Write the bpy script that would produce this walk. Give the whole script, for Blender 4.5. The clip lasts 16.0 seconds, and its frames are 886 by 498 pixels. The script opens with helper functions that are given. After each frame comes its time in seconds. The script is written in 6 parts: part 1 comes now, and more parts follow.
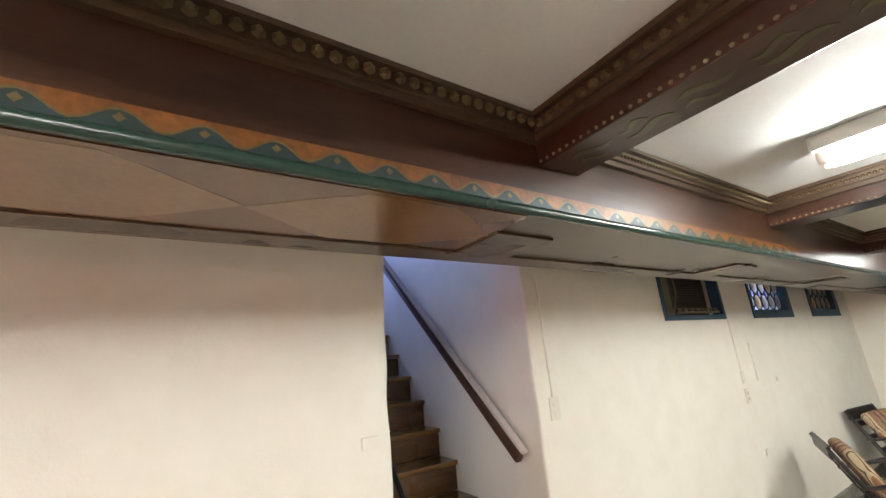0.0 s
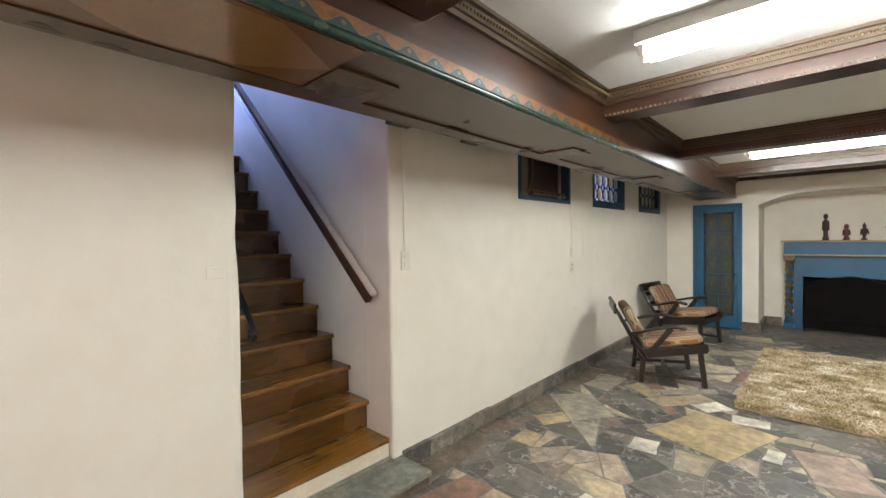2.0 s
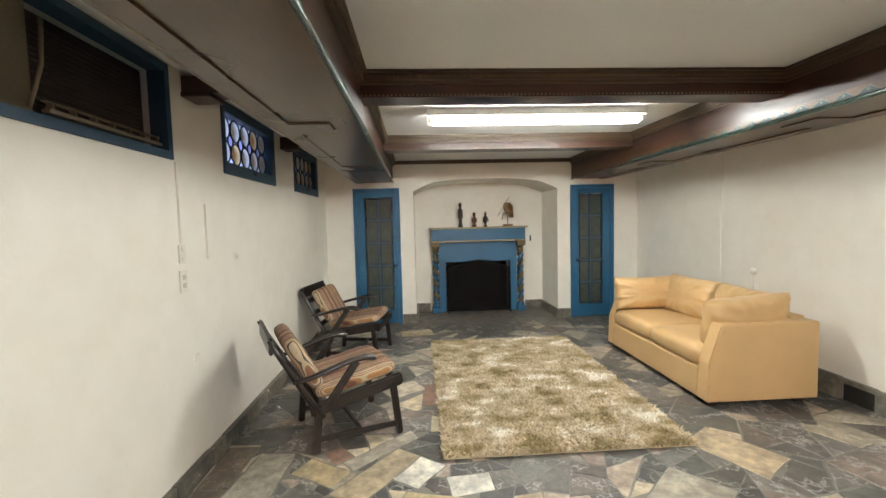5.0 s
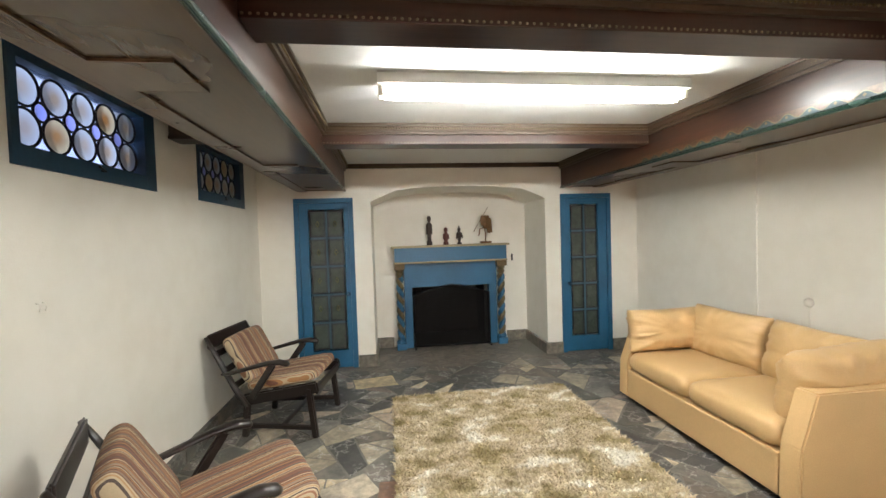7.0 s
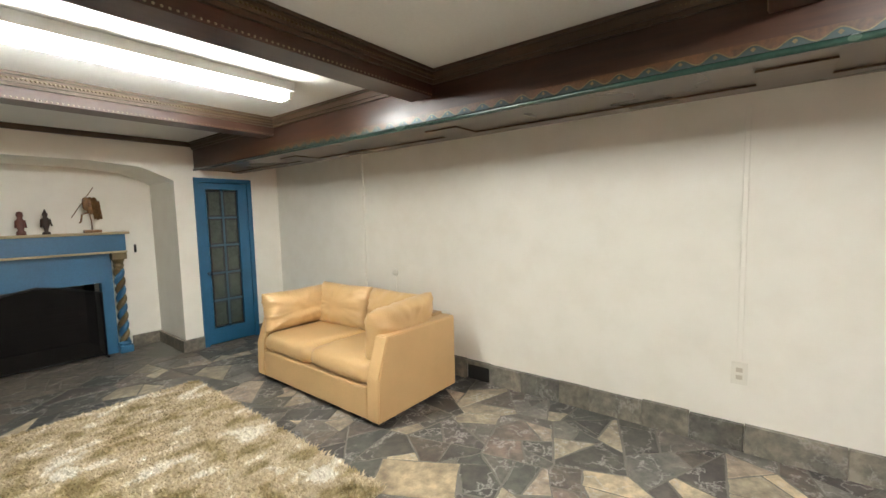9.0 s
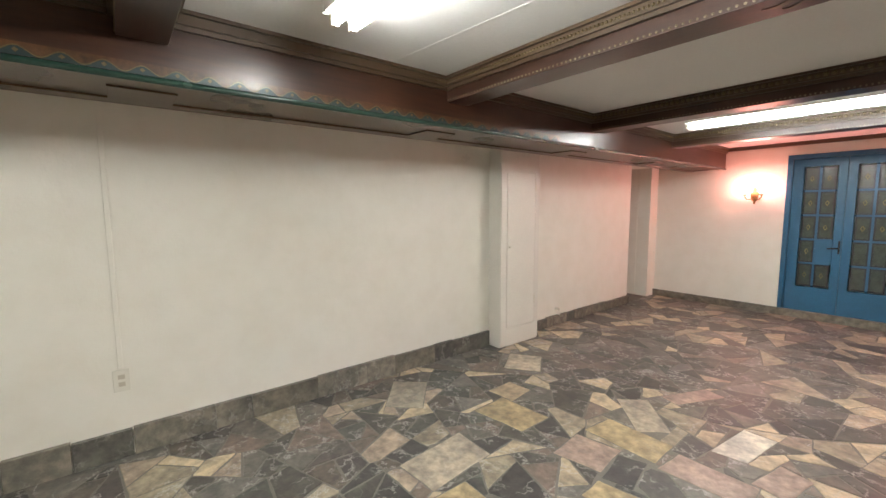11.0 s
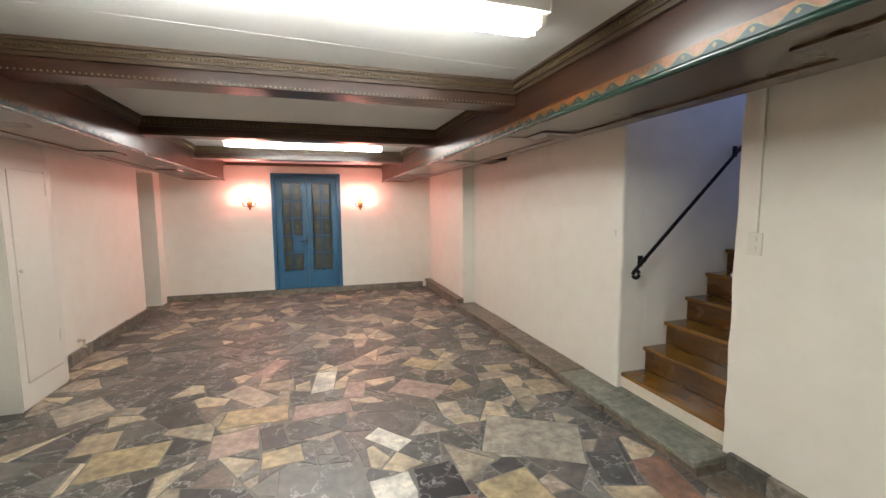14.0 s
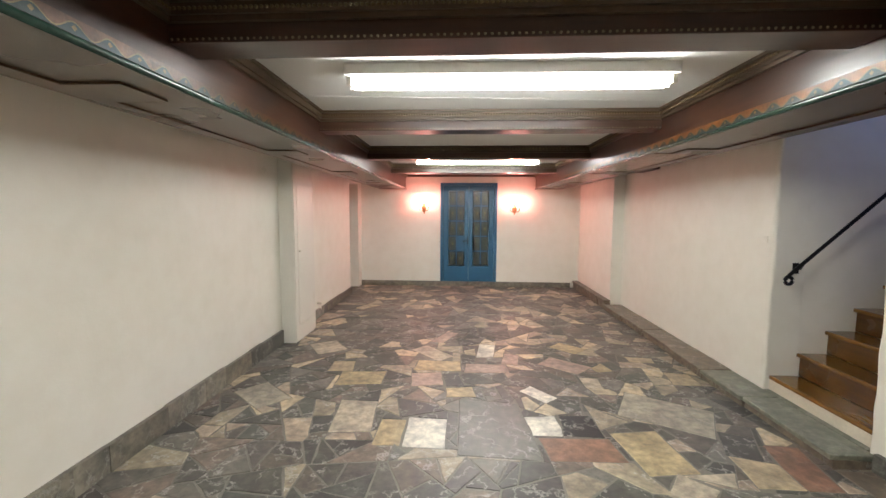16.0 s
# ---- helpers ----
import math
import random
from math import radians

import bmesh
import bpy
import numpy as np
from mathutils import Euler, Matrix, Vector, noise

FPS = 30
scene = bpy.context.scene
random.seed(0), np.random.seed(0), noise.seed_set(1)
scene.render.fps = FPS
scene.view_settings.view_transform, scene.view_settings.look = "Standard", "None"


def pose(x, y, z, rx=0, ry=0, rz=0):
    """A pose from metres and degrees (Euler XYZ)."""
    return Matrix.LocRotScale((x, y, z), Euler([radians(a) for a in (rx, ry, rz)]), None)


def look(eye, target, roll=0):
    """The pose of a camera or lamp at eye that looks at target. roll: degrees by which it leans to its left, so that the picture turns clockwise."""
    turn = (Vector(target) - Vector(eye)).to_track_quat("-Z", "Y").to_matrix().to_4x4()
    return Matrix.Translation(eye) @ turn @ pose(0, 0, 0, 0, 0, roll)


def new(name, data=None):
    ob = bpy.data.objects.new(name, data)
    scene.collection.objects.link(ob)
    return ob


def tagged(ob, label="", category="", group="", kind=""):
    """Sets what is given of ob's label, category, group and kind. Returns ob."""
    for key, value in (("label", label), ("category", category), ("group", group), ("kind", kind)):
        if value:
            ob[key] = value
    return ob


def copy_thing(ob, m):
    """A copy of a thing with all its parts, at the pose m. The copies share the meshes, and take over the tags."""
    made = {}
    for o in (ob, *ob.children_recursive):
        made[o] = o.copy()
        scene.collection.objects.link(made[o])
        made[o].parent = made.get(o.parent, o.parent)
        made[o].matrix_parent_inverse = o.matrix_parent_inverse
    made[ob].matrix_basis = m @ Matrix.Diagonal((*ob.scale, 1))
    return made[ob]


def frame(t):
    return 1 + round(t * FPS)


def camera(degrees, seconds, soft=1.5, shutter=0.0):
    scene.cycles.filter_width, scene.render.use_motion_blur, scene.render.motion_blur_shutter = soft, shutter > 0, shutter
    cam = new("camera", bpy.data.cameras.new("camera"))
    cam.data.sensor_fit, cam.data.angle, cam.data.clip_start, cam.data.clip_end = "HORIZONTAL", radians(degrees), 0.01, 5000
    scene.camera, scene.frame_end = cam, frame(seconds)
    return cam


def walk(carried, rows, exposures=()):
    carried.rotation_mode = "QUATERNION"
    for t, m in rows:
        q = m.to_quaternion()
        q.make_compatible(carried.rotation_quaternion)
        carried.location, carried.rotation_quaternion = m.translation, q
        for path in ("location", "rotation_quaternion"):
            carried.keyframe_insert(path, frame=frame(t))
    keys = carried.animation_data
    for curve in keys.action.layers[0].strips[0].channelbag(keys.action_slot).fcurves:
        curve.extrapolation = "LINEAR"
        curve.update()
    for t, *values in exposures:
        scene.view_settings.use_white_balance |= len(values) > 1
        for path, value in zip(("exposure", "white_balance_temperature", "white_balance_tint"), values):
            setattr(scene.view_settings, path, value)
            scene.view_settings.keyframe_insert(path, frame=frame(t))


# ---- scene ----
cam = camera(94.2, 16.0)
PATH = [
    (0, (1.757, 4.166, 1.592), (0.152, 5.231, 2.127), -4.9),
    (0.5, (1.932, 4.068, 1.539), (0.258, 5.137, 1.773), -1.7),
    (1, (2.115, 4.028, 1.46), (0.47, 5.166, 1.472), 0.3),
    (1.5, (2.119, 4.094, 1.461), (0.589, 5.381, 1.398), 0.4),
    (2, (1.946, 4.259, 1.433), (0.579, 5.718, 1.383), -0.9),
    (2.5, (1.753, 4.502, 1.449), (0.581, 6.121, 1.382), -1.6),
    (3, (1.591, 4.806, 1.432), (0.635, 6.561, 1.338), -1.2),
    (3.5, (1.468, 5.067, 1.437), (0.826, 6.957, 1.32), -1.2),
    (4, (1.34, 5.352, 1.435), (1.027, 7.324, 1.325), -1.8),
    (4.5, (1.29, 5.638, 1.405), (1.239, 7.632, 1.26), -1.3),
    (4.7, (1.287, 5.773, 1.399), (1.325, 7.768, 1.259), -1.2),
    (7, (1.395, 7.075, 1.444), (1.654, 9.057, 1.379), -1.8),
    (7.5, (1.486, 6.963, 1.426), (1.892, 8.919, 1.326), -0.6),
    (8, (1.553, 6.841, 1.424), (2.306, 8.689, 1.289), 0.0),
    (8.2, (1.574, 6.809, 1.41), (2.489, 8.582, 1.268), -0.3),
    (10.5, (1.528, 6.833, 1.474), (3.428, 6.246, 1.261), -0.7),
    (11, (1.472, 6.886, 1.467), (3.034, 5.654, 1.261), -0.3),
    (11.5, (1.568, 6.913, 1.476), (2.585, 5.199, 1.303), -2.0),
    (12, (1.674, 6.962, 1.475), (2.15, 5.026, 1.316), -2.3),
    (12.5, (1.753, 7.083, 1.465), (1.872, 5.094, 1.296), -1.1),
    (13, (1.847, 7.213, 1.491), (1.719, 5.224, 1.333), -1.0),
    (13.5, (2.054, 7.378, 1.493), (1.626, 5.433, 1.313), -1.0),
    (14, (2.205, 7.578, 1.504), (1.629, 5.673, 1.302), -0.4),
    (14.5, (2.339, 7.831, 1.495), (1.768, 5.929, 1.259), 0.0),
    (15, (2.486, 8.075, 1.494), (2.018, 6.146, 1.251), -0.4),
    (15.5, (2.524, 8.245, 1.518), (2.296, 6.271, 1.294), -0.1),
    (16, (2.428, 8.37, 1.503), (2.54, 6.381, 1.326), 0.3),
]
EXPOSURES = [(0.0, 0.66), (0.5, 0.46), (1.0, 0.32), (1.5, 0.30), (2.0, 0.30), (3.0, 0.58), (3.5, 0.54), (4.7, 0.45), (7.0, 0.5), (8.2, 0.46), (10.5, 0.31), (11.0, 0.08), (11.5, -0.04), (12.5, 0.02), (14.0, 0.0), (16.0, 0.05)]
walk(cam, [(t, look(eye, aim, lean)) for t, eye, aim, lean in PATH], EXPOSURES)

# ---- world and light ----
world = bpy.data.worlds.new("world")
scene.world = world
world.use_nodes = True
wn = world.node_tree.nodes
sky = wn.new("ShaderNodeTexSky")
sky.sky_type = "NISHITA"
sky.sun_disc = False
sky.sun_elevation = radians(35)
sky.sun_rotation = radians(200)
world.node_tree.links.new(sky.outputs[0], wn["Background"].inputs[0])
wn["Background"].inputs[1].default_value = 0.15
TUBE_POWER = 88.0
BULB_POWER = 470.0
STAIR_POWER = 38.0


# ---- materials ----
def nodes_of(name):
    m = bpy.data.materials.new(name)
    m.use_nodes = True
    t = m.node_tree
    return m, t, t.nodes["Principled BSDF"]


def noise_node(t, scale, detail=4.0, rough=0.55, vector=None, coord="Object"):
    if vector is None:
        vector = t.nodes.new("ShaderNodeTexCoord").outputs[coord]
    n = t.nodes.new("ShaderNodeTexNoise")
    n.inputs["Scale"].default_value = scale
    n.inputs["Detail"].default_value = detail
    n.inputs["Roughness"].default_value = rough
    t.links.new(vector, n.inputs["Vector"])
    return n.outputs["Fac"]


def ramp(t, fac, stops, hard=False):
    r = t.nodes.new("ShaderNodeValToRGB")
    r.color_ramp.interpolation = "CONSTANT" if hard else "LINEAR"
    e = r.color_ramp.elements
    while len(e) < len(stops):
        e.new(0.5)
    for k, (p, c) in enumerate(stops):
        e[k].position = p
        e[k].color = (*c, 1)
    t.links.new(fac, r.inputs["Fac"])
    return r.outputs["Color"]


def blend(t, fac, a, b, kind="MIX"):
    m = t.nodes.new("ShaderNodeMix")
    m.data_type, m.blend_type = "RGBA", kind
    for sock, v in ((m.inputs["Factor"], fac), (m.inputs["A"], a), (m.inputs["B"], b)):
        if isinstance(v, (int, float)):
            sock.default_value = v
        elif isinstance(v, tuple):
            sock.default_value = (*v, 1)
        else:
            t.links.new(v, sock)
    return m.outputs["Result"]


def bumped(t, bsdf, height, strength, distance=0.01):
    b = t.nodes.new("ShaderNodeBump")
    b.inputs["Strength"].default_value = strength
    b.inputs["Distance"].default_value = distance
    t.links.new(height, b.inputs["Height"])
    t.links.new(b.outputs["Normal"], bsdf.inputs["Normal"])


def tone(c, k):
    return tuple(min(1.0, v * k) for v in c)


def painted(name, base, rough=0.5, metal=0.0, var=0.18, coarse=2.0, fine=60.0, bump=0.15, dist=0.004, gloss_var=0.1):
    """A surface of one colour, mottled at two scales, with fine relief."""
    m, t, b = nodes_of(name)
    big, small = noise_node(t, coarse), noise_node(t, fine, 3)
    c = ramp(t, big, [(0.3, tone(base, 1 - var)), (0.7, tone(base, 1 + var * 0.6))])
    c = blend(t, 0.25, c, ramp(t, small, [(0.35, tone(base, 1 - var * 1.6)), (0.65, tone(base, 1 + var))]))
    t.links.new(c, b.inputs["Base Color"])
    r = t.nodes.new("ShaderNodeMapRange")
    r.inputs["To Min"].default_value, r.inputs["To Max"].default_value = rough - gloss_var, rough + gloss_var
    t.links.new(big, r.inputs["Value"])
    t.links.new(r.outputs["Result"], b.inputs["Roughness"])
    b.inputs["Metallic"].default_value = metal
    bumped(t, b, small, bump, dist)
    return m


def plaster():
    m, t, b = nodes_of("plaster")
    a, c, d = noise_node(t, 0.7, 3), noise_node(t, 5, 5), noise_node(t, 90, 3)
    base = ramp(t, a, [(0.3, (0.765, 0.73, 0.64)), (0.7, (0.82, 0.79, 0.71))])
    base = blend(t, 0.3, base, ramp(t, c, [(0.3, (0.71, 0.67, 0.575)), (0.6, (0.83, 0.805, 0.73))]))
    t.links.new(base, b.inputs["Base Color"])
    b.inputs["Roughness"].default_value = 0.55
    s = t.nodes.new("ShaderNodeMath")
    s.operation = "MULTIPLY_ADD"
    s.inputs[1].default_value = 0.12
    t.links.new(d, s.inputs[0])
    t.links.new(c, s.inputs[2])
    bumped(t, b, s.outputs[0], 0.35, 0.012)
    return m


def timber(name, dark, light, rough=0.3, axis="Y", coarse=2.2, bump=0.12, coat=0.0):
    """Stained wood; the grain runs along axis."""
    m, t, b = nodes_of(name)
    co = t.nodes.new("ShaderNodeTexCoord").outputs["Object"]
    mp = t.nodes.new("ShaderNodeMapping")
    mp.inputs["Scale"].default_value = {"X": (0.08, 1, 1), "Y": (1, 0.08, 1), "Z": (1, 1, 0.08)}[axis]
    t.links.new(co, mp.inputs["Vector"])
    g = noise_node(t, 38, 6, 0.65, mp.outputs[0])
    w = noise_node(t, coarse, 3, 0.5)
    col = ramp(t, g, [(0.3, dark), (0.72, light)])
    col = blend(t, 0.45, col, ramp(t, w, [(0.3, tone(dark, 0.75)), (0.7, tone(light, 1.1))]))
    t.links.new(col, b.inputs["Base Color"])
    r = t.nodes.new("ShaderNodeMapRange")
    r.inputs["To Min"].default_value, r.inputs["To Max"].default_value = rough - 0.03, rough + 0.05
    t.links.new(w, r.inputs["Value"])
    t.links.new(r.outputs["Result"], b.inputs["Roughness"])
    b.inputs["Coat Weight"].default_value = coat
    bumped(t, b, g, bump, 0.003)
    return m


SLATE = [(0.0, (0.075, 0.071, 0.064)), (0.13, (0.135, 0.125, 0.112)), (0.25, (0.055, 0.053, 0.051)),
         (0.35, (0.30, 0.26, 0.195)), (0.43, (0.090, 0.078, 0.074)), (0.52, (0.17, 0.135, 0.115)), (0.60, (0.075, 0.076, 0.070)),
         (0.70, (0.34, 0.275, 0.215)), (0.77, (0.115, 0.095, 0.082)), (0.86, (0.46, 0.385, 0.27)), (0.93, (0.145, 0.140, 0.128))]


def stone(name, source="object", fixed=None, vein=0.55, rough=0.4):
    """Waxed flagstone; the colour of each piece is drawn from the quarry's range, or fixed."""
    m, t, b = nodes_of(name)
    co = t.nodes.new("ShaderNodeTexCoord").outputs["Object"]
    if source == "object":
        rnd = t.nodes.new("ShaderNodeObjectInfo").outputs["Random"]
    else:
        rnd = t.nodes.new("ShaderNodeNewGeometry").outputs["Random Per Island"]
    off = t.nodes.new("ShaderNodeVectorMath")
    off.operation = "MULTIPLY_ADD"
    t.links.new(rnd, off.inputs[0])
    off.inputs[1].default_value = (37, 19, 53)
    t.links.new(co, off.inputs[2])
    v = off.outputs[0]
    big, mid, fine = noise_node(t, 4, 5, 0.6, v), noise_node(t, 16, 6, 0.65, v), noise_node(t, 120, 3, 0.5, v)
    base = ramp(t, rnd, SLATE, True) if fixed is None else blend(t, 0.0, fixed, fixed)
    cloud = ramp(t, big, [(0.32, (0.68, 0.68, 0.69)), (0.68, (1.28, 1.25, 1.2))])
    col = blend(t, 1.0, base, cloud, "MULTIPLY")
    speck = ramp(t, mid, [(0.36, (0.62, 0.62, 0.62)), (0.64, (1.32, 1.3, 1.25))])
    col = blend(t, 0.7, col, speck, "MULTIPLY")
    vd = t.nodes.new("ShaderNodeMath")
    vd.operation = "ABSOLUTE"
    sub = t.nodes.new("ShaderNodeMath")
    sub.operation = "SUBTRACT"
    sub.inputs[1].default_value = 0.5
    t.links.new(noise_node(t, 5.5, 6, 0.6, v), sub.inputs[0])
    t.links.new(sub.outputs[0], vd.inputs[0])
    veins = ramp(t, vd.outputs[0], [(0.0, (1, 1, 1)), (0.008, (0.55, 0.55, 0.55)), (0.024, (0, 0, 0))])
    mask = blend(t, 1.0, veins, ramp(t, noise_node(t, 4.5, 3, 0.5, v), [(0.42, (0, 0, 0)), (0.56, (vein, vein, vein))]), "MULTIPLY")
    sep = t.nodes.new("ShaderNodeSeparateColor")
    t.links.new(mask, sep.inputs[0])
    col = blend(t, sep.outputs[0], col, (0.58, 0.56, 0.52))
    t.links.new(col, b.inputs["Base Color"])
    r = t.nodes.new("ShaderNodeMapRange")
    r.inputs["To Min"].default_value, r.inputs["To Max"].default_value = rough - 0.12, rough + 0.2
    t.links.new(mid, r.inputs["Value"])
    t.links.new(r.outputs["Result"], b.inputs["Roughness"])
    bumped(t, b, mid, 0.25, 0.006)
    return m


def glow(name, colour, power):
    m, t, b = nodes_of(name)
    b.inputs["Base Color"].default_value = (0.9, 0.9, 0.9, 1)
    b.inputs["Emission Color"].default_value = (*colour, 1)
    b.inputs["Emission Strength"].default_value = power
    return m


def glass(name, colour, rough=0.15, ior=1.12):
    m, t, b = nodes_of(name)
    n = noise_node(t, 9, 3)
    t.links.new(ramp(t, n, [(0.3, tone(colour, 0.85)), (0.7, tone(colour, 1.05))]), b.inputs["Base Color"])
    b.inputs["Transmission Weight"].default_value = 1.0
    b.inputs["Roughness"].default_value = rough
    b.inputs["IOR"].default_value = ior
    bumped(t, b, noise_node(t, 30, 2), 0.2, 0.004)
    return m


def rondel_glass(name, rim, heart):
    """Spun glass disc: coloured at the heart, paler towards the rim."""
    m, t, b = nodes_of(name)
    co = t.nodes.new("ShaderNodeTexCoord").outputs["Object"]
    mp = t.nodes.new("ShaderNodeMapping")
    mp.inputs["Scale"].default_value = (0, 6.5, 6.5)
    t.links.new(co, mp.inputs["Vector"])
    ln = t.nodes.new("ShaderNodeVectorMath")
    ln.operation = "LENGTH"
    t.links.new(mp.outputs[0], ln.inputs[0])
    rnd = t.nodes.new("ShaderNodeObjectInfo").outputs["Random"]
    mixed = t.nodes.new("ShaderNodeMath")
    mixed.operation = "MULTIPLY"
    mixed.inputs[1].default_value = 0.5
    t.links.new(rnd, mixed.inputs[0])
    soft = blend(t, mixed.outputs[0], heart, rim)
    far = ramp(t, ln.outputs["Value"], [(0.10, (0, 0, 0)), (0.40, (1, 1, 1))])
    sep = t.nodes.new("ShaderNodeSeparateColor")
    t.links.new(far, sep.inputs[0])
    col = blend(t, sep.outputs[0], soft, rim)
    col = blend(t, 0.12, col, ramp(t, noise_node(t, 40, 3), [(0.3, tone(rim, 0.8)), (0.7, tone(rim, 1.05))]))
    t.links.new(col, b.inputs["Base Color"])
    b.inputs["Transmission Weight"].default_value = 0.85
    b.inputs["Roughness"].default_value = 0.3
    b.inputs["IOR"].default_value = 1.08
    return m


def striped(name):
    """Woven upholstery with narrow stripes along local x."""
    m, t, b = nodes_of(name)
    co = t.nodes.new("ShaderNodeTexCoord").outputs["Object"]
    sep = t.nodes.new("ShaderNodeSeparateXYZ")
    t.links.new(co, sep.inputs[0])
    wob = t.nodes.new("ShaderNodeMath")
    wob.operation = "MULTIPLY_ADD"
    wob.inputs[1].default_value = 0.04
    t.links.new(noise_node(t, 4, 2, 0.5, co), wob.inputs[0])
    t.links.new(sep.outputs["Y"], wob.inputs[2])
    rows = t.nodes.new("ShaderNodeMath")
    rows.operation = "MULTIPLY"
    rows.inputs[1].default_value = 205
    t.links.new(wob.outputs[0], rows.inputs[0])
    step = t.nodes.new("ShaderNodeMath")
    step.operation = "FLOOR"
    t.links.new(rows.outputs[0], step.inputs[0])
    wn_ = t.nodes.new("ShaderNodeTexWhiteNoise")
    wn_.noise_dimensions = "1D"
    t.links.new(step.outputs[0], wn_.inputs["W"])
    col = ramp(t, wn_.outputs["Value"], [(0.0, (0.14, 0.050, 0.030)), (0.2, (0.26, 0.115, 0.058)), (0.36, (0.40, 0.25, 0.12)),
                                         (0.48, (0.055, 0.042, 0.040)), (0.6, (0.50, 0.40, 0.26)), (0.7, (0.16, 0.072, 0.040)),
                                         (0.8, (0.20, 0.17, 0.14)), (0.88, (0.36, 0.17, 0.06)), (0.95, (0.11, 0.03, 0.03))], True)
    t.links.new(blend(t, 0.16, col, ramp(t, noise_node(t, 220, 2), [(0.3, (0.07, 0.04, 0.03)), (0.7, (0.36, 0.25, 0.17))])), b.inputs["Base Color"])
    b.inputs["Roughness"].default_value = 0.85
    bumped(t, b, noise_node(t, 240, 2), 0.5, 0.003)
    return m


def shag(name):
    """Long pile in cream, straw and olive, in broken bands across the rug."""
    m, t, b = nodes_of(name)
    co = t.nodes.new("ShaderNodeTexCoord").outputs["Object"]
    mp = t.nodes.new("ShaderNodeMapping")
    mp.inputs["Scale"].default_value = (0.9, 1.35, 0.0)
    t.links.new(co, mp.inputs["Vector"])
    n = noise_node(t, 4.2, 5, 0.6, mp.outputs[0])
    c = ramp(t, n, [(0.34, (0.28, 0.215, 0.095)), (0.43, (0.42, 0.335, 0.18)), (0.48, (0.56, 0.46, 0.30)), (0.57, (0.64, 0.545, 0.385)), (0.61, (0.88, 0.84, 0.74))])
    r = t.nodes.new("ShaderNodeNewGeometry").outputs["Random Per Island"]
    c = blend(t, 0.55, c, blend(t, 1.0, c, ramp(t, r, [(0.0, (0.55, 0.5, 0.45)), (1.0, (1.35, 1.35, 1.35))]), "MULTIPLY"))
    t.links.new(c, b.inputs["Base Color"])
    b.inputs["Roughness"].default_value = 0.75
    return m


PLASTER = plaster()
CEILING_PAINT = painted("ceiling_paint", (0.72, 0.715, 0.70), 0.7, var=0.05, coarse=1.2, bump=0.1)
CEILING_PAINT.node_tree.nodes["Principled BSDF"].inputs["Specular IOR Level"].default_value = 0.2
BEAM = timber("mahogany_beam", (0.021, 0.0078, 0.0042), (0.066, 0.0235, 0.0105), 0.33, "Y", coat=0.05)
BEAM_X = timber("mahogany_cross_beam", (0.021, 0.0085, 0.005), (0.074, 0.031, 0.018), 0.3, "X", coat=0.15)
VENEER = timber("soffit_veneer", (0.060, 0.037, 0.018), (0.104, 0.065, 0.031), 0.27, "Y", 1.6, bump=0.015)
VENEER.node_tree.nodes["Principled BSDF"].inputs["Specular IOR Level"].default_value = 0.3
BEADING = timber("panel_beading", (0.05, 0.03, 0.015), (0.09, 0.055, 0.03), 0.4)
SOFFIT_BEAD = timber("soffit_beading", (0.060, 0.034, 0.015), (0.115, 0.066, 0.030), 0.35)
GILT = painted("tarnished_gilt", (0.135, 0.098, 0.042), 0.45, 0.25, 0.4, 8, 120)
GREEN = painted("green_edge_paint", (0.020, 0.048, 0.036), 0.25, var=0.3)
ORANGE = painted("orange_band_paint", (0.175, 0.062, 0.011), 0.42, var=0.5, coarse=9)
ORANGE_WORN = painted("worn_orange_band_paint", (0.080, 0.033, 0.012), 0.34, var=0.6, coarse=7)
TEAL = painted("dark_teal_paint", (0.011, 0.028, 0.030), 0.5, var=0.3, coarse=10)
BLUE = painted("blue_gloss_paint", (0.018, 0.105, 0.205), 0.4, var=0.16, coarse=3, bump=0.2)
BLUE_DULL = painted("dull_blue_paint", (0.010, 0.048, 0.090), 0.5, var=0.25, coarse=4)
STONE_BASE = stone("skirting_slate", "object", (0.165, 0.150, 0.122), 0.12, 0.42)
KERB_STONE = stone("kerb_slate", "object", (0.18, 0.19, 0.155), 0.2, 0.36)
KERB_BROWN = stone("brown_kerb_slate", "object", (0.16, 0.13, 0.10), 0.3, 0.36)
MORTAR = painted("mortar", (0.19, 0.18, 0.155), 0.75, var=0.25, coarse=3, fine=80, bump=0.4)
STAIR_RISER = timber("dark_stair_riser", (0.028, 0.0105, 0.0015), (0.150, 0.060, 0.007), 0.26, "Y", 3.0, coat=0.2)
STAIR_WOOD = timber("varnished_stair_wood", (0.036, 0.014, 0.002), (0.27, 0.122, 0.016), 0.2, "Y", 3.0, coat=0.4)
CREAM_PAINT = painted("cream_paint", (0.66, 0.60, 0.48), 0.45, var=0.15)
WHITE_PAINT = painted("white_joinery_paint", (0.74, 0.71, 0.64), 0.4, var=0.06)
PLASTIC = painted("ivory_plastic", (0.72, 0.69, 0.60), 0.35, var=0.04, bump=0.02)
RAIL_WOOD = timber("dark_rail_wood", (0.03, 0.013, 0.008), (0.10, 0.045, 0.025), 0.3, "X")
RAIL_PALE = painted("pale_rail_paint", (0.55, 0.48, 0.44), 0.4)
IRON = painted("black_iron", (0.012, 0.012, 0.013), 0.4, 0.6)
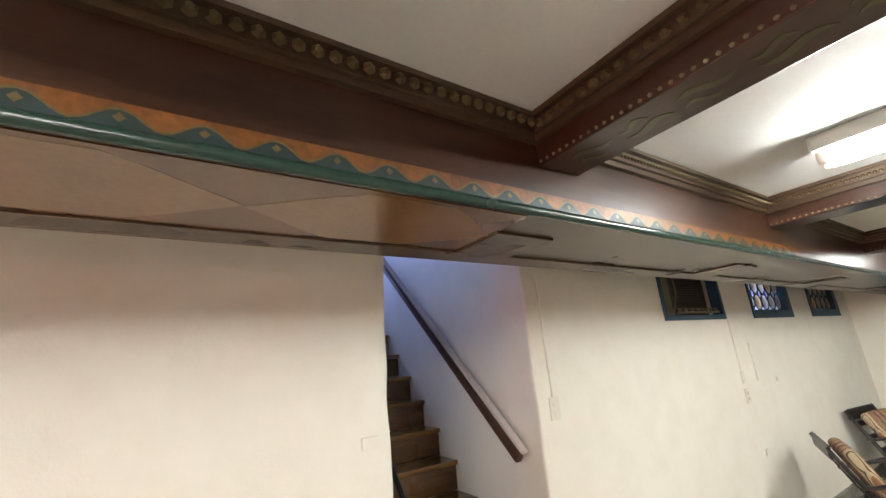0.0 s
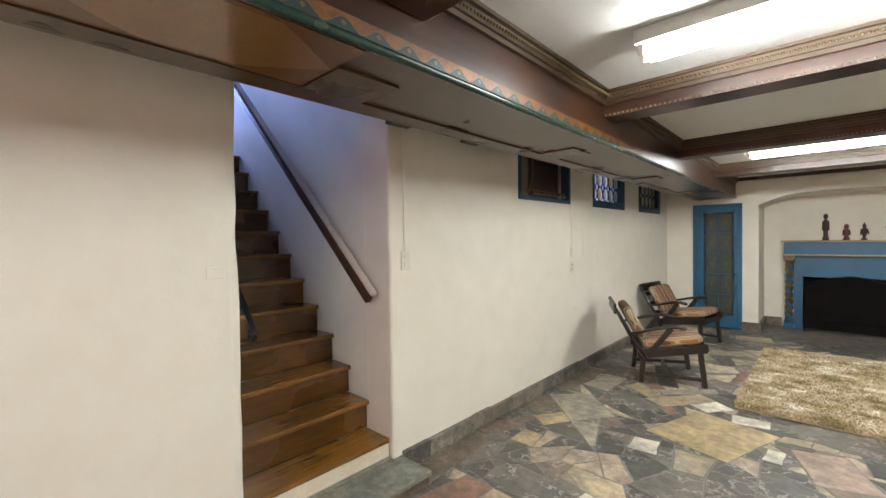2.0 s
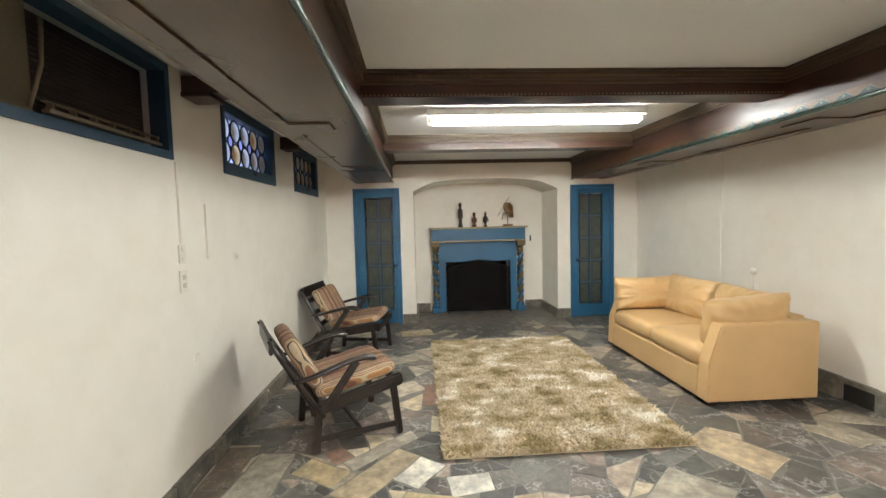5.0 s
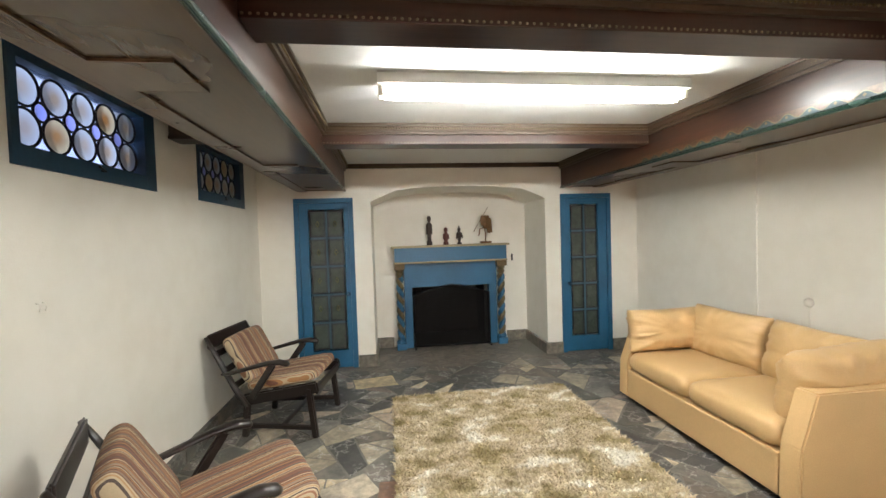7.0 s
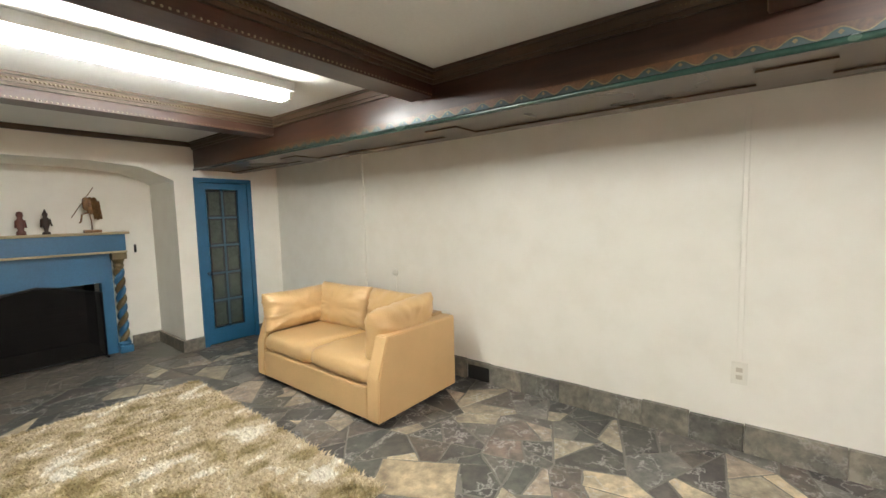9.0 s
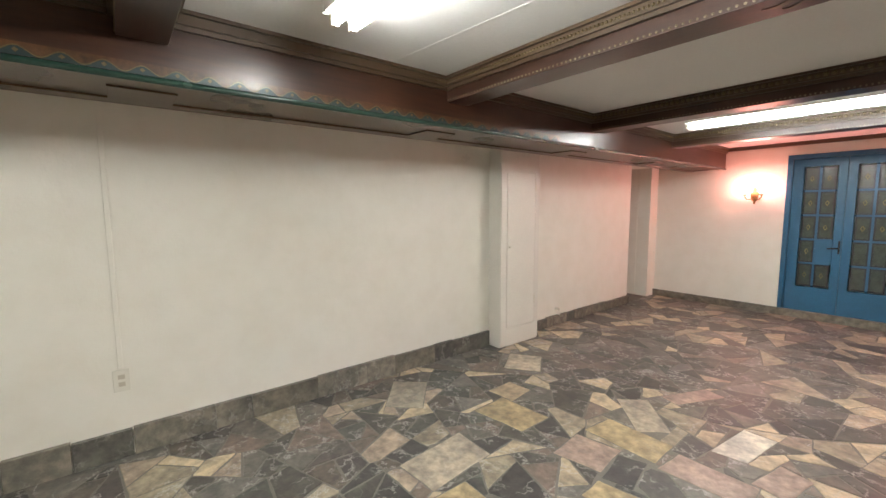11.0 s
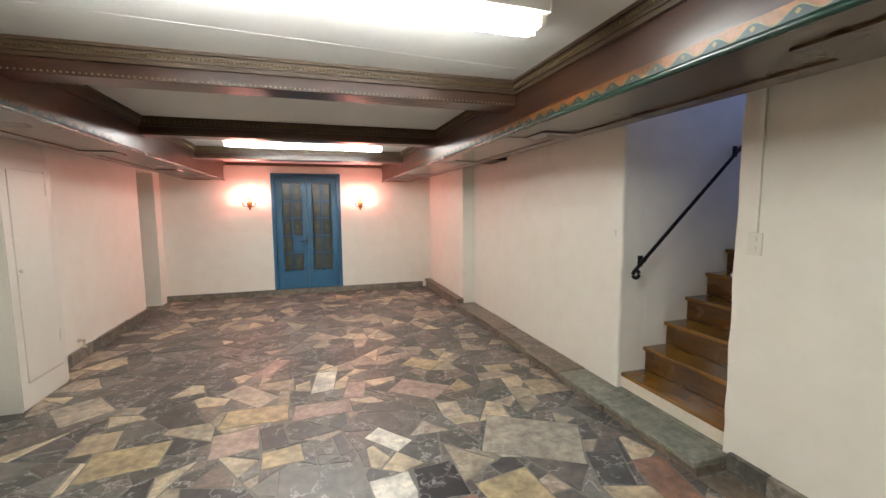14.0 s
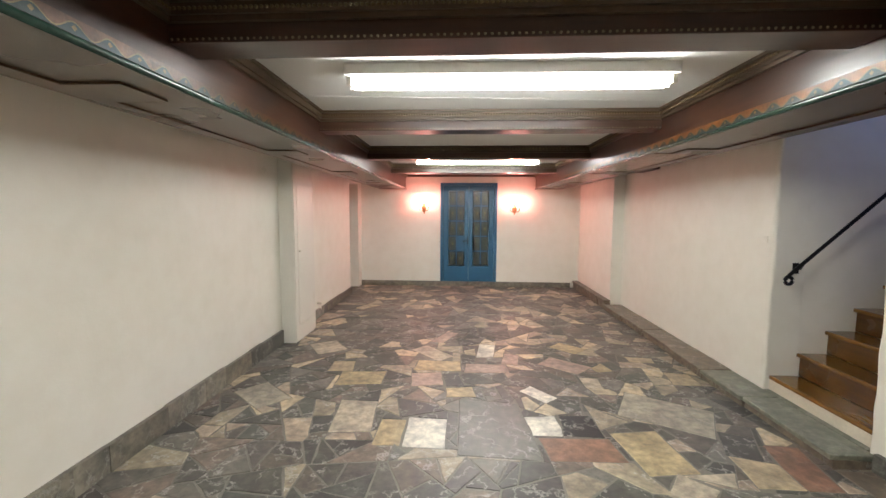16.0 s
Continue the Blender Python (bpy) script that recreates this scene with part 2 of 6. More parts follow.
CHAIR_WOOD = timber("ebonised_wood", (0.007, 0.005, 0.0045), (0.024, 0.015, 0.011), 0.35, "X", coat=0.2)
STRIPES = striped("striped_weave")
LEATHER = painted("tan_leather", (0.60, 0.395, 0.185), 0.42, var=0.1, coarse=3, fine=140, bump=0.2, dist=0.003)
PILE = shag("shag_pile")
RUG_BACK = painted("rug_backing", (0.62, 0.52, 0.34), 0.9)
HOUSING = painted("white_enamel", (0.78, 0.78, 0.75), 0.3, var=0.04, bump=0.02)
TUBE_GLOW = glow("tube_glow", (0.975, 0.99, 0.95), TUBE_POWER)
BULB_GLOW = glow("bulb_glow", (1.0, 0.31, 0.26), BULB_POWER)
BRASS = painted("aged_brass", (0.30, 0.19, 0.08), 0.4, 0.8, 0.3, 20)
PANE = painted("leaded_green_glass", (0.070, 0.084, 0.070), 0.16, var=0.35, coarse=12, bump=0.3)
LEAD = painted("lead_came", (0.010, 0.011, 0.012), 0.5, 0.1)
MUNTIN = painted("dusty_glazing_bar", (0.032, 0.085, 0.120), 0.5)
LOZENGE = painted("amber_glass", (0.26, 0.23, 0.095), 0.2, var=0.4, coarse=20)
SOOT = painted("sooty_brick", (0.010, 0.009, 0.009), 0.85, var=0.4, coarse=8, bump=0.6)
SCREEN = painted("black_wire_mesh", (0.009, 0.0075, 0.007), 0.7, 0.0, var=0.5, coarse=14, fine=300, bump=0.9)
SCREEN.node_tree.nodes["Principled BSDF"].inputs["Specular IOR Level"].default_value = 0.15
SCREEN.node_tree.nodes["Principled BSDF"].inputs["Alpha"].default_value = 0.6
FIREBRICK = painted("smoked_brick", (0.075, 0.055, 0.045), 0.85, var=0.5, coarse=6, bump=0.5)
STONE_TRIM = painted("straw_trim", (0.36, 0.30, 0.17), 0.5, var=0.2)
PEARL = painted("worn_pale_bead", (0.24, 0.20, 0.125), 0.5, var=0.4, coarse=14)
DARK_CARVED = painted("dark_carved_wood", (0.035, 0.018, 0.012), 0.45, var=0.4, coarse=20)
RED_CARVED = painted("red_carved_wood", (0.11, 0.030, 0.020), 0.45, var=0.4, coarse=20)
PUPPET = painted("gilt_leather_figure", (0.20, 0.10, 0.035), 0.35, 0.3, 0.5, 25)
AC_DARK = painted("brown_grille_plastic", (0.030, 0.022, 0.016), 0.5, var=0.2)
AC_SIDE = painted("beige_panel", (0.17, 0.145, 0.095), 0.55)
CLEAR_PANE = glass("blue_window_glass", (0.72, 0.80, 0.97), 0.25)
RONDEL_A = rondel_glass("beige_rondel", (0.80, 0.78, 0.68), (0.52, 0.24, 0.015))
RONDEL_B = rondel_glass("amber_rondel", (0.86, 0.66, 0.34), (0.50, 0.15, 0.004))
RONDEL_C = rondel_glass("violet_rondel", (0.60, 0.60, 0.95), (0.55, 0.55, 0.98))
VENT_SHADE = painted("shaded_void", (0.02, 0.018, 0.015), 0.9)
EXTERIOR = painted("area_wall", (0.42, 0.41, 0.38), 0.9)


# ---- mesh helpers ----
def link(name, bm, mat, parent=None, label="", smooth=False):
    me = bpy.data.meshes.new(name)
    bmesh.ops.recalc_face_normals(bm, faces=bm.faces)
    bm.to_mesh(me)
    bm.free()
    me.materials.append(mat)
    if smooth:
        for p in me.polygons:
            p.use_smooth = True
    ob = new(name, me)
    if parent is not None:
        ob.parent = parent
    if label:
        ob["label"] = label
    return ob


def part(name, bm, mat, parent, label="", smooth=False):
    return link(name, bm, mat, parent, label, smooth)


def empty(name, label="", category="", group="", kind="", at=None):
    ob = new(name)
    ob.empty_display_size = 0.1
    if at is not None:
        ob.matrix_basis = at
    return tagged(ob, label, category, group, kind)


def prism(bm, poly, z0, z1):
    lo = [bm.verts.new((x, y, z0)) for x, y in poly]
    hi = [bm.verts.new((x, y, z1)) for x, y in poly]
    n = len(poly)
    bm.faces.new(lo[::-1])
    bm.faces.new(hi)
    for k in range(n):
        bm.faces.new((lo[k], lo[(k + 1) % n], hi[(k + 1) % n], hi[k]))
    return lo + hi


def bx(bm, x0, x1, y0, y1, z0, z1, bevel=0.0):
    vs = prism(bm, [(x0, y0), (x1, y0), (x1, y1), (x0, y1)], z0, z1)
    if bevel:
        es = list({e for v in vs for e in v.link_edges})
        bmesh.ops.bevel(bm, geom=es, offset=bevel, segments=2, affect="EDGES", profile=0.6)


def one_box(*a, bevel=0.0):
    bm = bmesh.new()
    bx(bm, *a, bevel=bevel)
    return bm


def beam_between(bm, a, b, w, h, bevel=0.0):
    """A bar of w by h from a to b; w runs level."""
    a, b = Vector(a), Vector(b)
    d = (b - a)
    n = d.normalized()
    side = n.cross(Vector((0, 0, 1)))
    side = side.normalized() if side.length > 1e-4 else Vector((0, 1, 0))
    up = side.cross(n)
    ring = [(-w / 2, -h / 2), (w / 2, -h / 2), (w / 2, h / 2), (-w / 2, h / 2)]
    lo = [bm.verts.new(a + side * u + up * v) for u, v in ring]
    hi = [bm.verts.new(b + side * u + up * v) for u, v in ring]
    bm.faces.new(lo[::-1])
    bm.faces.new(hi)
    for k in range(4):
        bm.faces.new((lo[k], lo[(k + 1) % 4], hi[(k + 1) % 4], hi[k]))
    if bevel:
        es = list({e for v in lo + hi for e in v.link_edges})
        bmesh.ops.bevel(bm, geom=es, offset=bevel, segments=2, affect="EDGES")


def sweep(bm, pts, radius, n=8, cap=True, squash=1.0):
    """A round bar along points; radius may be a list."""
    pts = [Vector(p) for p in pts]
    rs = radius if isinstance(radius, (list, tuple)) else [radius] * len(pts)
    rings = []
    for k, p in enumerate(pts):
        d = (pts[min(k + 1, len(pts) - 1)] - pts[max(k - 1, 0)]).normalized()
        s = d.cross(Vector((0.02, 0.01, 1)))
        s = s.normalized() if s.length > 1e-3 else Vector((1, 0, 0))
        u = s.cross(d)
        rings.append([bm.verts.new(p + (s * math.cos(a) + u * math.sin(a) * squash) * rs[k]) for a in (2 * math.pi * j / n for j in range(n))])
    for r0, r1 in zip(rings, rings[1:]):
        for j in range(n):
            bm.faces.new((r0[j], r0[(j + 1) % n], r1[(j + 1) % n], r1[j]))
    if cap:
        bm.faces.new(rings[0][::-1])
        bm.faces.new(rings[-1])


def lathe(bm, profile, at, n=16, sx=1.0, sy=1.0):
    x, y, z = at
    rings = [[bm.verts.new((x + r * sx * math.cos(2 * math.pi * j / n), y + r * sy * math.sin(2 * math.pi * j / n), z + h)) for j in range(n)] for r, h in profile]
    for r0, r1 in zip(rings, rings[1:]):
        for j in range(n):
            bm.faces.new((r0[j], r0[(j + 1) % n], r1[(j + 1) % n], r1[j]))
    bm.faces.new(rings[0][::-1])
    bm.faces.new(rings[-1])


def pillow(bm, m, sx, sy, sz, e=0.32, wrinkle=0.006, seed=0, nu=36, nv=18):
    """A soft block of half sizes sx, sy, sz with rounded, slightly creased sides."""
    def p(c):
        return math.copysign(abs(c) ** e, c)
    rows = []
    for i in range(1, nv):
        a = -math.pi / 2 + math.pi * i / nv
        row = []
        for j in range(nu):
            q = 2 * math.pi * j / nu
            v = Vector((sx * p(math.cos(a)) * p(math.cos(q)), sy * p(math.cos(a)) * p(math.sin(q)), sz * math.copysign(abs(math.sin(a)) ** 0.75, a)))
            w = noise.noise(Vector((v.x * 9 + seed, v.y * 9, v.z * 5))) + 0.5 * noise.noise(Vector((v.x * 24 + seed, v.y * 24, v.z * 9)))
            rim = max(abs(v.x) / sx, abs(v.y) / sy)
            v *= 1 + wrinkle * w / max(0.05, min(sx, sy)) * rim
            row.append(bm.verts.new(m @ v))
        rows.append(row)
    lo, hi = bm.verts.new(m @ Vector((0, 0, -sz))), bm.verts.new(m @ Vector((0, 0, sz)))
    for r0, r1 in zip(rows, rows[1:]):
        for j in range(nu):
            bm.faces.new((r0[j], r0[(j + 1) % nu], r1[(j + 1) % nu], r1[j]))
    for j in range(nu):
        bm.faces.new((lo, rows[0][(j + 1) % nu], rows[0][j]))
        bm.faces.new((hi, rows[-1][j], rows[-1][(j + 1) % nu]))


def cushion(bm, m, sx, sy, sz, seed=0, crease=0.01, n=44):
    """A stuffed cushion with seamed edges, plump in the middle and creased towards its corners."""
    grid = {}
    for side in (1, -1):
        for i in range(n + 1):
            for j in range(n + 1):
                u, v = 2 * i / n - 1, 2 * j / n - 1
                rim = i in (0, n) or j in (0, n)
                if rim and side < 0:
                    continue
                full = max(0.0, (1 - abs(u) ** 3.2) * (1 - abs(v) ** 3.2)) ** 0.5
                pull = 1 - 0.05 * (1 - abs(u * v)) * max(abs(u), abs(v)) ** 4
                ang = math.atan2(v, u)
                w = noise.noise(Vector((math.cos(ang) * 5 + seed, math.sin(ang) * 5, seed * 0.7))) * max(abs(u), abs(v)) ** 2
                w += 0.5 * noise.noise(Vector((u * 3 + seed, v * 3, side)))
                # short gathers running in from the seam
                e = max(abs(u), abs(v))
                along = v if abs(u) > abs(v) else u
                w += 0.8 * e ** 9 * (1 - e ** 40) * noise.noise(Vector((along * 9 + seed * 3, (1 if abs(u) > abs(v) else 5) + (u > 0) + (v > 0) * 3, side * 2.0 + e * 1.5)))
                z = side * (sz * (0.1 + 0.9 * full)) + (0 if rim else side * crease * w)
                if rim:
                    z = crease * 0.6 * w
                grid[(side, i, j)] = bm.verts.new(m @ Vector((sx * u * pull, sy * v * pull, z)))

    def g(side, i, j):
        return grid.get((side, i, j)) or grid[(1, i, j)]
    for side in (1, -1):
        for i in range(n):
            for j in range(n):
                q = (g(side, i, j), g(side, i + 1, j), g(side, i + 1, j + 1), g(side, i, j + 1))
                bm.faces.new(q if side > 0 else q[::-1])


# ---- the hall: plan ----
LENGTH, HIGH = 11.75, 2.265
SOFFIT, CROSS = 1.97, 2.122
BEAMS = (1.75, 3.44, 5.11, 6.76, 8.49, 10.21)
HALF = 0.085


def east(y):
    return 4.585 - 0.016 * y


def edge_w(y):
    return 1.06 - 0.011 * y


def edge_e(y):
    return 3.66 - 0.0187 * y


def structure(name, bm, mat, label="", smooth=False):
    return tagged(link(name, bm, mat, None, label, smooth), kind="structure")


def uneven_jamb(bm, y0, y1, seed):
    """The last strip of wall beside an opening: its plaster arris is rounded and wavers with height."""
    s = 1 if y1 > y0 else -1
    rings = []
    for k in range(57):
        z = HIGH * k / 56
        w = [0.010 * (0.5 + noise.noise(Vector((z * f, seed, f)))) for f in (3.1, 7.7)]
        r = 0.012 + 0.008 * (0.5 + noise.noise(Vector((z * 5, seed, 9))))
        ye, xf = y1 - s * max(0.0, w[0]), -max(0.0, w[1]) * 0.6
        plan = [(-0.24, y0), (-0.24, y1 - s * 0.001), (-0.16, y1 - s * 0.001), (-0.05, ye), (xf - r, ye), (xf - r * 0.3, ye - s * r * 0.3), (xf, ye - s * r), (xf * 0.4, y0 + s * 0.012), (0.0, y0)]
        rings.append([bm.verts.new((x, y, z)) for x, y in plan])
    for a, b in zip(rings, rings[1:]):
        for j in range(8):
            q = (a[j], a[j + 1], b[j + 1], b[j])
            bm.faces.new(q if s < 0 else q[::-1])


# west wall with the stair opening and three high windows
bm = bmesh.new()
T = 0.24
WINDOWS = ((7.29, 8.25), (8.82, 9.79), (10.36, 11.33))
SILL, HEAD = 1.765, 2.25
bx(bm, -T, 0.17, -0.2, 1.86, 0, HIGH)
bx(bm, -T, 0, 1.86, 4.94, 0, HIGH)
bx(bm, -T, 0, 5.91, 7.29, 0, HIGH)
uneven_jamb(bm, 4.94, 4.99, 1)
uneven_jamb(bm, 5.91, 5.86, 7)
bx(bm, -T, 0, 7.29, LENGTH + 0.9, 0, SILL)
for (a, b), (c, d) in zip(WINDOWS, WINDOWS[1:] + ((LENGTH + 0.9, 0),)):
    bx(bm, -T, 0, a, b, HEAD, HIGH)
    bx(bm, -T, 0, b, c, SILL, HIGH)
structure("wall_west", bm, PLASTER)

# east wall with the narrow passage at its south end
bm = bmesh.new()
prism(bm, [(east(0.90), 0.90), (east(0.90) + 0.2, 0.90), (east(11.75) + 0.2, 11.75), (east(11.75), 11.75)], 0, HIGH)
prism(bm, [(east(0), -0.2), (east(0) + 0.2, -0.2), (east(0.24) + 0.2, 0.24), (east(0), 0.24)], 0, HIGH)
bx(bm, east(0), east(0) + 0.2, 0.24, 0.90, 2.05, HIGH)
structure("wall_east", bm, PLASTER)
bm = bmesh.new()
bx(bm, east(0) + 0.2, 5.9, 0.90, 1.09, 0, HIGH)
bx(bm, east(0) + 0.2, 5.9, -0.1, 0.24, 0, HIGH)
bx(bm, 5.9, 6.1, -0.1, 1.09, 0, HIGH)
bx(bm, east(0) + 0.2, 5.9, 0.24, 0.90, 2.05, HIGH)
structure("wall_passage", bm, PLASTER)

# south wall with the double door, north wall with two doors and the alcove
bm = bmesh.new()
bx(bm, 0.17, 1.81, -0.2, 0, 0, HIGH)
bx(bm, 2.955, east(0), -0.2, 0, 0, HIGH)
bx(bm, 1.81, 2.955, -0.2, 0, 2.10, HIGH)
bx(bm, 1.81, 2.955, -0.2, 0, 0, 0.075)
structure("wall_south", bm, PLASTER)
bm = bmesh.new()
N0, N1 = LENGTH, LENGTH + 0.75
bx(bm, 0, 0.375, N0, N0 + 0.2, 0, HIGH)
bx(bm, 1.012, 1.205, N0, N0 + 0.2, 0, HIGH)
bx(bm, 3.235, 3.42, N0, N0 + 0.2, 0, HIGH)
bx(bm, 4.05, east(N0) + 0.2, N0, N0 + 0.2, 0, HIGH)
bx(bm, 0.375, 1.012, N0, N0 + 0.2, 1.895, HIGH)
bx(bm, 3.42, 4.05, N0, N0 + 0.2, 1.895, HIGH)
# shouldered arch over the alcove
arch = [(1.205, 1.845)]
for k in range(13):
    u = k / 12
    arch.append((1.205 + 0.29 * u, 1.845 + 0.125 * u ** 0.9))
arch += [(1.9, 2.005), (2.55, 2.005)]
for k in range(13):
    u = 1 - k / 12
    arch.append((3.235 - 0.29 * u, 1.845 + 0.125 * u ** 0.9))
for (x0, z0), (x1, z1) in zip(arch, arch[1:]):
    if x1 - x0 < 1e-5:
        continue
    vs = [bm.verts.new(p) for p in ((x0, N0, z0), (x1, N0, z1), (x1, N0, HIGH), (x0, N0, HIGH), (x0, N1, z0), (x1, N1, z1), (x1, N1, HIGH), (x0, N1, HIGH))]
    for q in ((0, 1, 2, 3), (7, 6, 5, 4), (0, 4, 5, 1), (3, 2, 6, 7)):
        bm.faces.new([vs[i] for i in q])
bmesh.ops.remove_doubles(bm, verts=bm.verts, dist=1e-4)
structure("wall_north", bm, PLASTER)
bm = bmesh.new()
bx(bm, 1.005, 1.205, N0 + 0.2, N1, 0, HIGH)
structure("wall_alcove_west", bm, PLASTER)
structure("wall_alcove_east", one_box(3.235, 3.435, N0 + 0.2, N1, 0, HIGH), PLASTER)
bm = bmesh.new()
bx(bm, 1.005, 1.66, N1, N1 + 0.2, 0, HIGH)
bx(bm, 2.69, 3.435, N1, N1 + 0.2, 0, HIGH)
bx(bm, 1.66, 2.69, N1, N1 + 0.2, 0.80, HIGH)
structure("wall_alcove", bm, PLASTER)
bm = bmesh.new()
bx(bm, 1.56, 1.66, N1 + 0.2, N1 + 0.7, 0, 1.0)
bx(bm, 2.69, 2.79, N1 + 0.2, N1 + 0.7, 0, 1.0)
bx(bm, 1.56, 2.79, N1 + 0.7, N1 + 0.8, 0, 1.0)
bx(bm, 1.66, 2.69, N1 + 0.2, N1 + 0.7, 0.9, 1.0)
structure("firebox", bm, SOOT)
# small closets behind the two glazed doors, and a vestibule behind the double door
bm = bmesh.new()
for x0, x1 in ((0.0, 1.005), (3.435, 4.6)):
    bx(bm, x0, x1, N0 + 0.75, N0 + 0.85, 0, HIGH)
bx(bm, 4.6, 4.7, N0 + 0.2, N0 + 0.85, 0, HIGH)
bx(bm, 1.6, 1.7, -0.9, -0.2, 0, HIGH)
bx(bm, 3.05, 3.15, -0.9, -0.2, 0, HIGH)
bx(bm, 1.6, 3.15, -1.0, -0.9, 0, HIGH)
structure("wall_closet", bm, PLASTER)

bm = bmesh.new()
bx(bm, 0.0, 6.1, -1.0, 13.3, HIGH, HIGH + 0.15)
structure("ceiling", bm, CEILING_PAINT)

# stairwell shell
bm = bmesh.new()
X9 = -3.7
bx(bm, X9, -T, 4.75, 4.99, 0, 4.8)
structure("wall_stair_south", bm, PLASTER)
bm = bmesh.new()
bx(bm, X9, -T, 5.86, 6.10, 0, 4.8)
structure("wall_stair_north", bm, PLASTER)
structure("wall_stair_east", one_box(-T, 0.0, 4.75, 6.10, HIGH + 0.15, 4.8), PLASTER)
bm = bmesh.new()
bx(bm, X9 - 0.2, X9, 4.75, 6.10, 0, 3.05)
bx(bm, X9 - 0.2, X9, 4.75, 6.10, 4.3, 4.8)
bx(bm, X9 - 0.2, X9, 4.75, 5.05, 3.05, 4.3)
bx(bm, X9 - 0.2, X9, 5.80, 6.10, 3.05, 4.3)
structure("wall_stair_west", bm, PLASTER)
bm = bmesh.new()
bx(bm, X9, 0.0, 4.75, 6.10, 4.8, 4.95)
structure("ceiling_stairwell", bm, CEILING_PAINT)
bm = bmesh.new()
bx(bm, X9, -2.44, 4.99, 5.86, 2.2, 2.36)
structure("floor_landing", bm, STAIR_WOOD)
lamp = bpy.data.lights.new("stair_window_light", "AREA")
lamp.shape, lamp.size, lamp.size_y = "RECTANGLE", 0.75, 1.2
lamp.energy, lamp.color = STAIR_POWER, (0.27, 0.39, 1.0)
lo = new("stair_window_light", lamp)
lo.matrix_basis = look((X9 + 0.02, 5.42, 3.68), (-0.4, 5.6, 2.0))

# light well outside the high windows: open to the sky at the middle one
bm = bmesh.new()
bx(bm, -1.6, -1.5, 7.0, 8.6, 0.9, 2.6)
bx(bm, -1.6, -T, 7.0, 8.6, 0.8, 0.9)
bx(bm, -1.6, -T, 7.0, 8.6, 2.6, 2.7)
bx(bm, -0.6, -0.5, 10.05, 11.6, 0.9, 2.6)
bx(bm, -0.6, -T, 10.0, 10.05, 0.9, 2.6)
bx(bm, -0.6, -T, 11.6, 11.65, 0.9, 2.6)
structure("area_wall", bm, EXTERIOR)
structure("backdrop", one_box(-T - 0.14, -T - 0.12, 8.61, 9.99, 0.9, 3.2), glow("hazy_sky", (0.56, 0.66, 1.0), 0.95))

# ---- beams and soffits ----
def line_box(bm, f0, f1, y0, y1, z0, z1):
    prism(bm, [(f0(y0), y0), (f1(y0), y0), (f1(y1), y1), (f0(y1), y1)], z0, z1)


def knobs(bm, pts, size, out):
    """Small pointed lumps at pts, standing out along out."""
    o = Vector(out).normalized()
    s = o.cross(Vector((0.3, 0.5, 0.8))).normalized()
    u = o.cross(s)
    for p in pts:
        p = Vector(p)
        ring = [bm.verts.new(p + (s * math.cos(a) + u * math.sin(a)) * size) for a in (math.pi * j / 3 for j in range(6))]
        top = [bm.verts.new(p + (s * math.cos(a) + u * math.sin(a)) * size * 0.5 + o * size * 0.7) for a in (math.pi * j / 3 for j in range(6))]
        for j in range(6):
            bm.faces.new((ring[j], ring[(j + 1) % 6], top[(j + 1) % 6], top[j]))
        bm.faces.new(top)


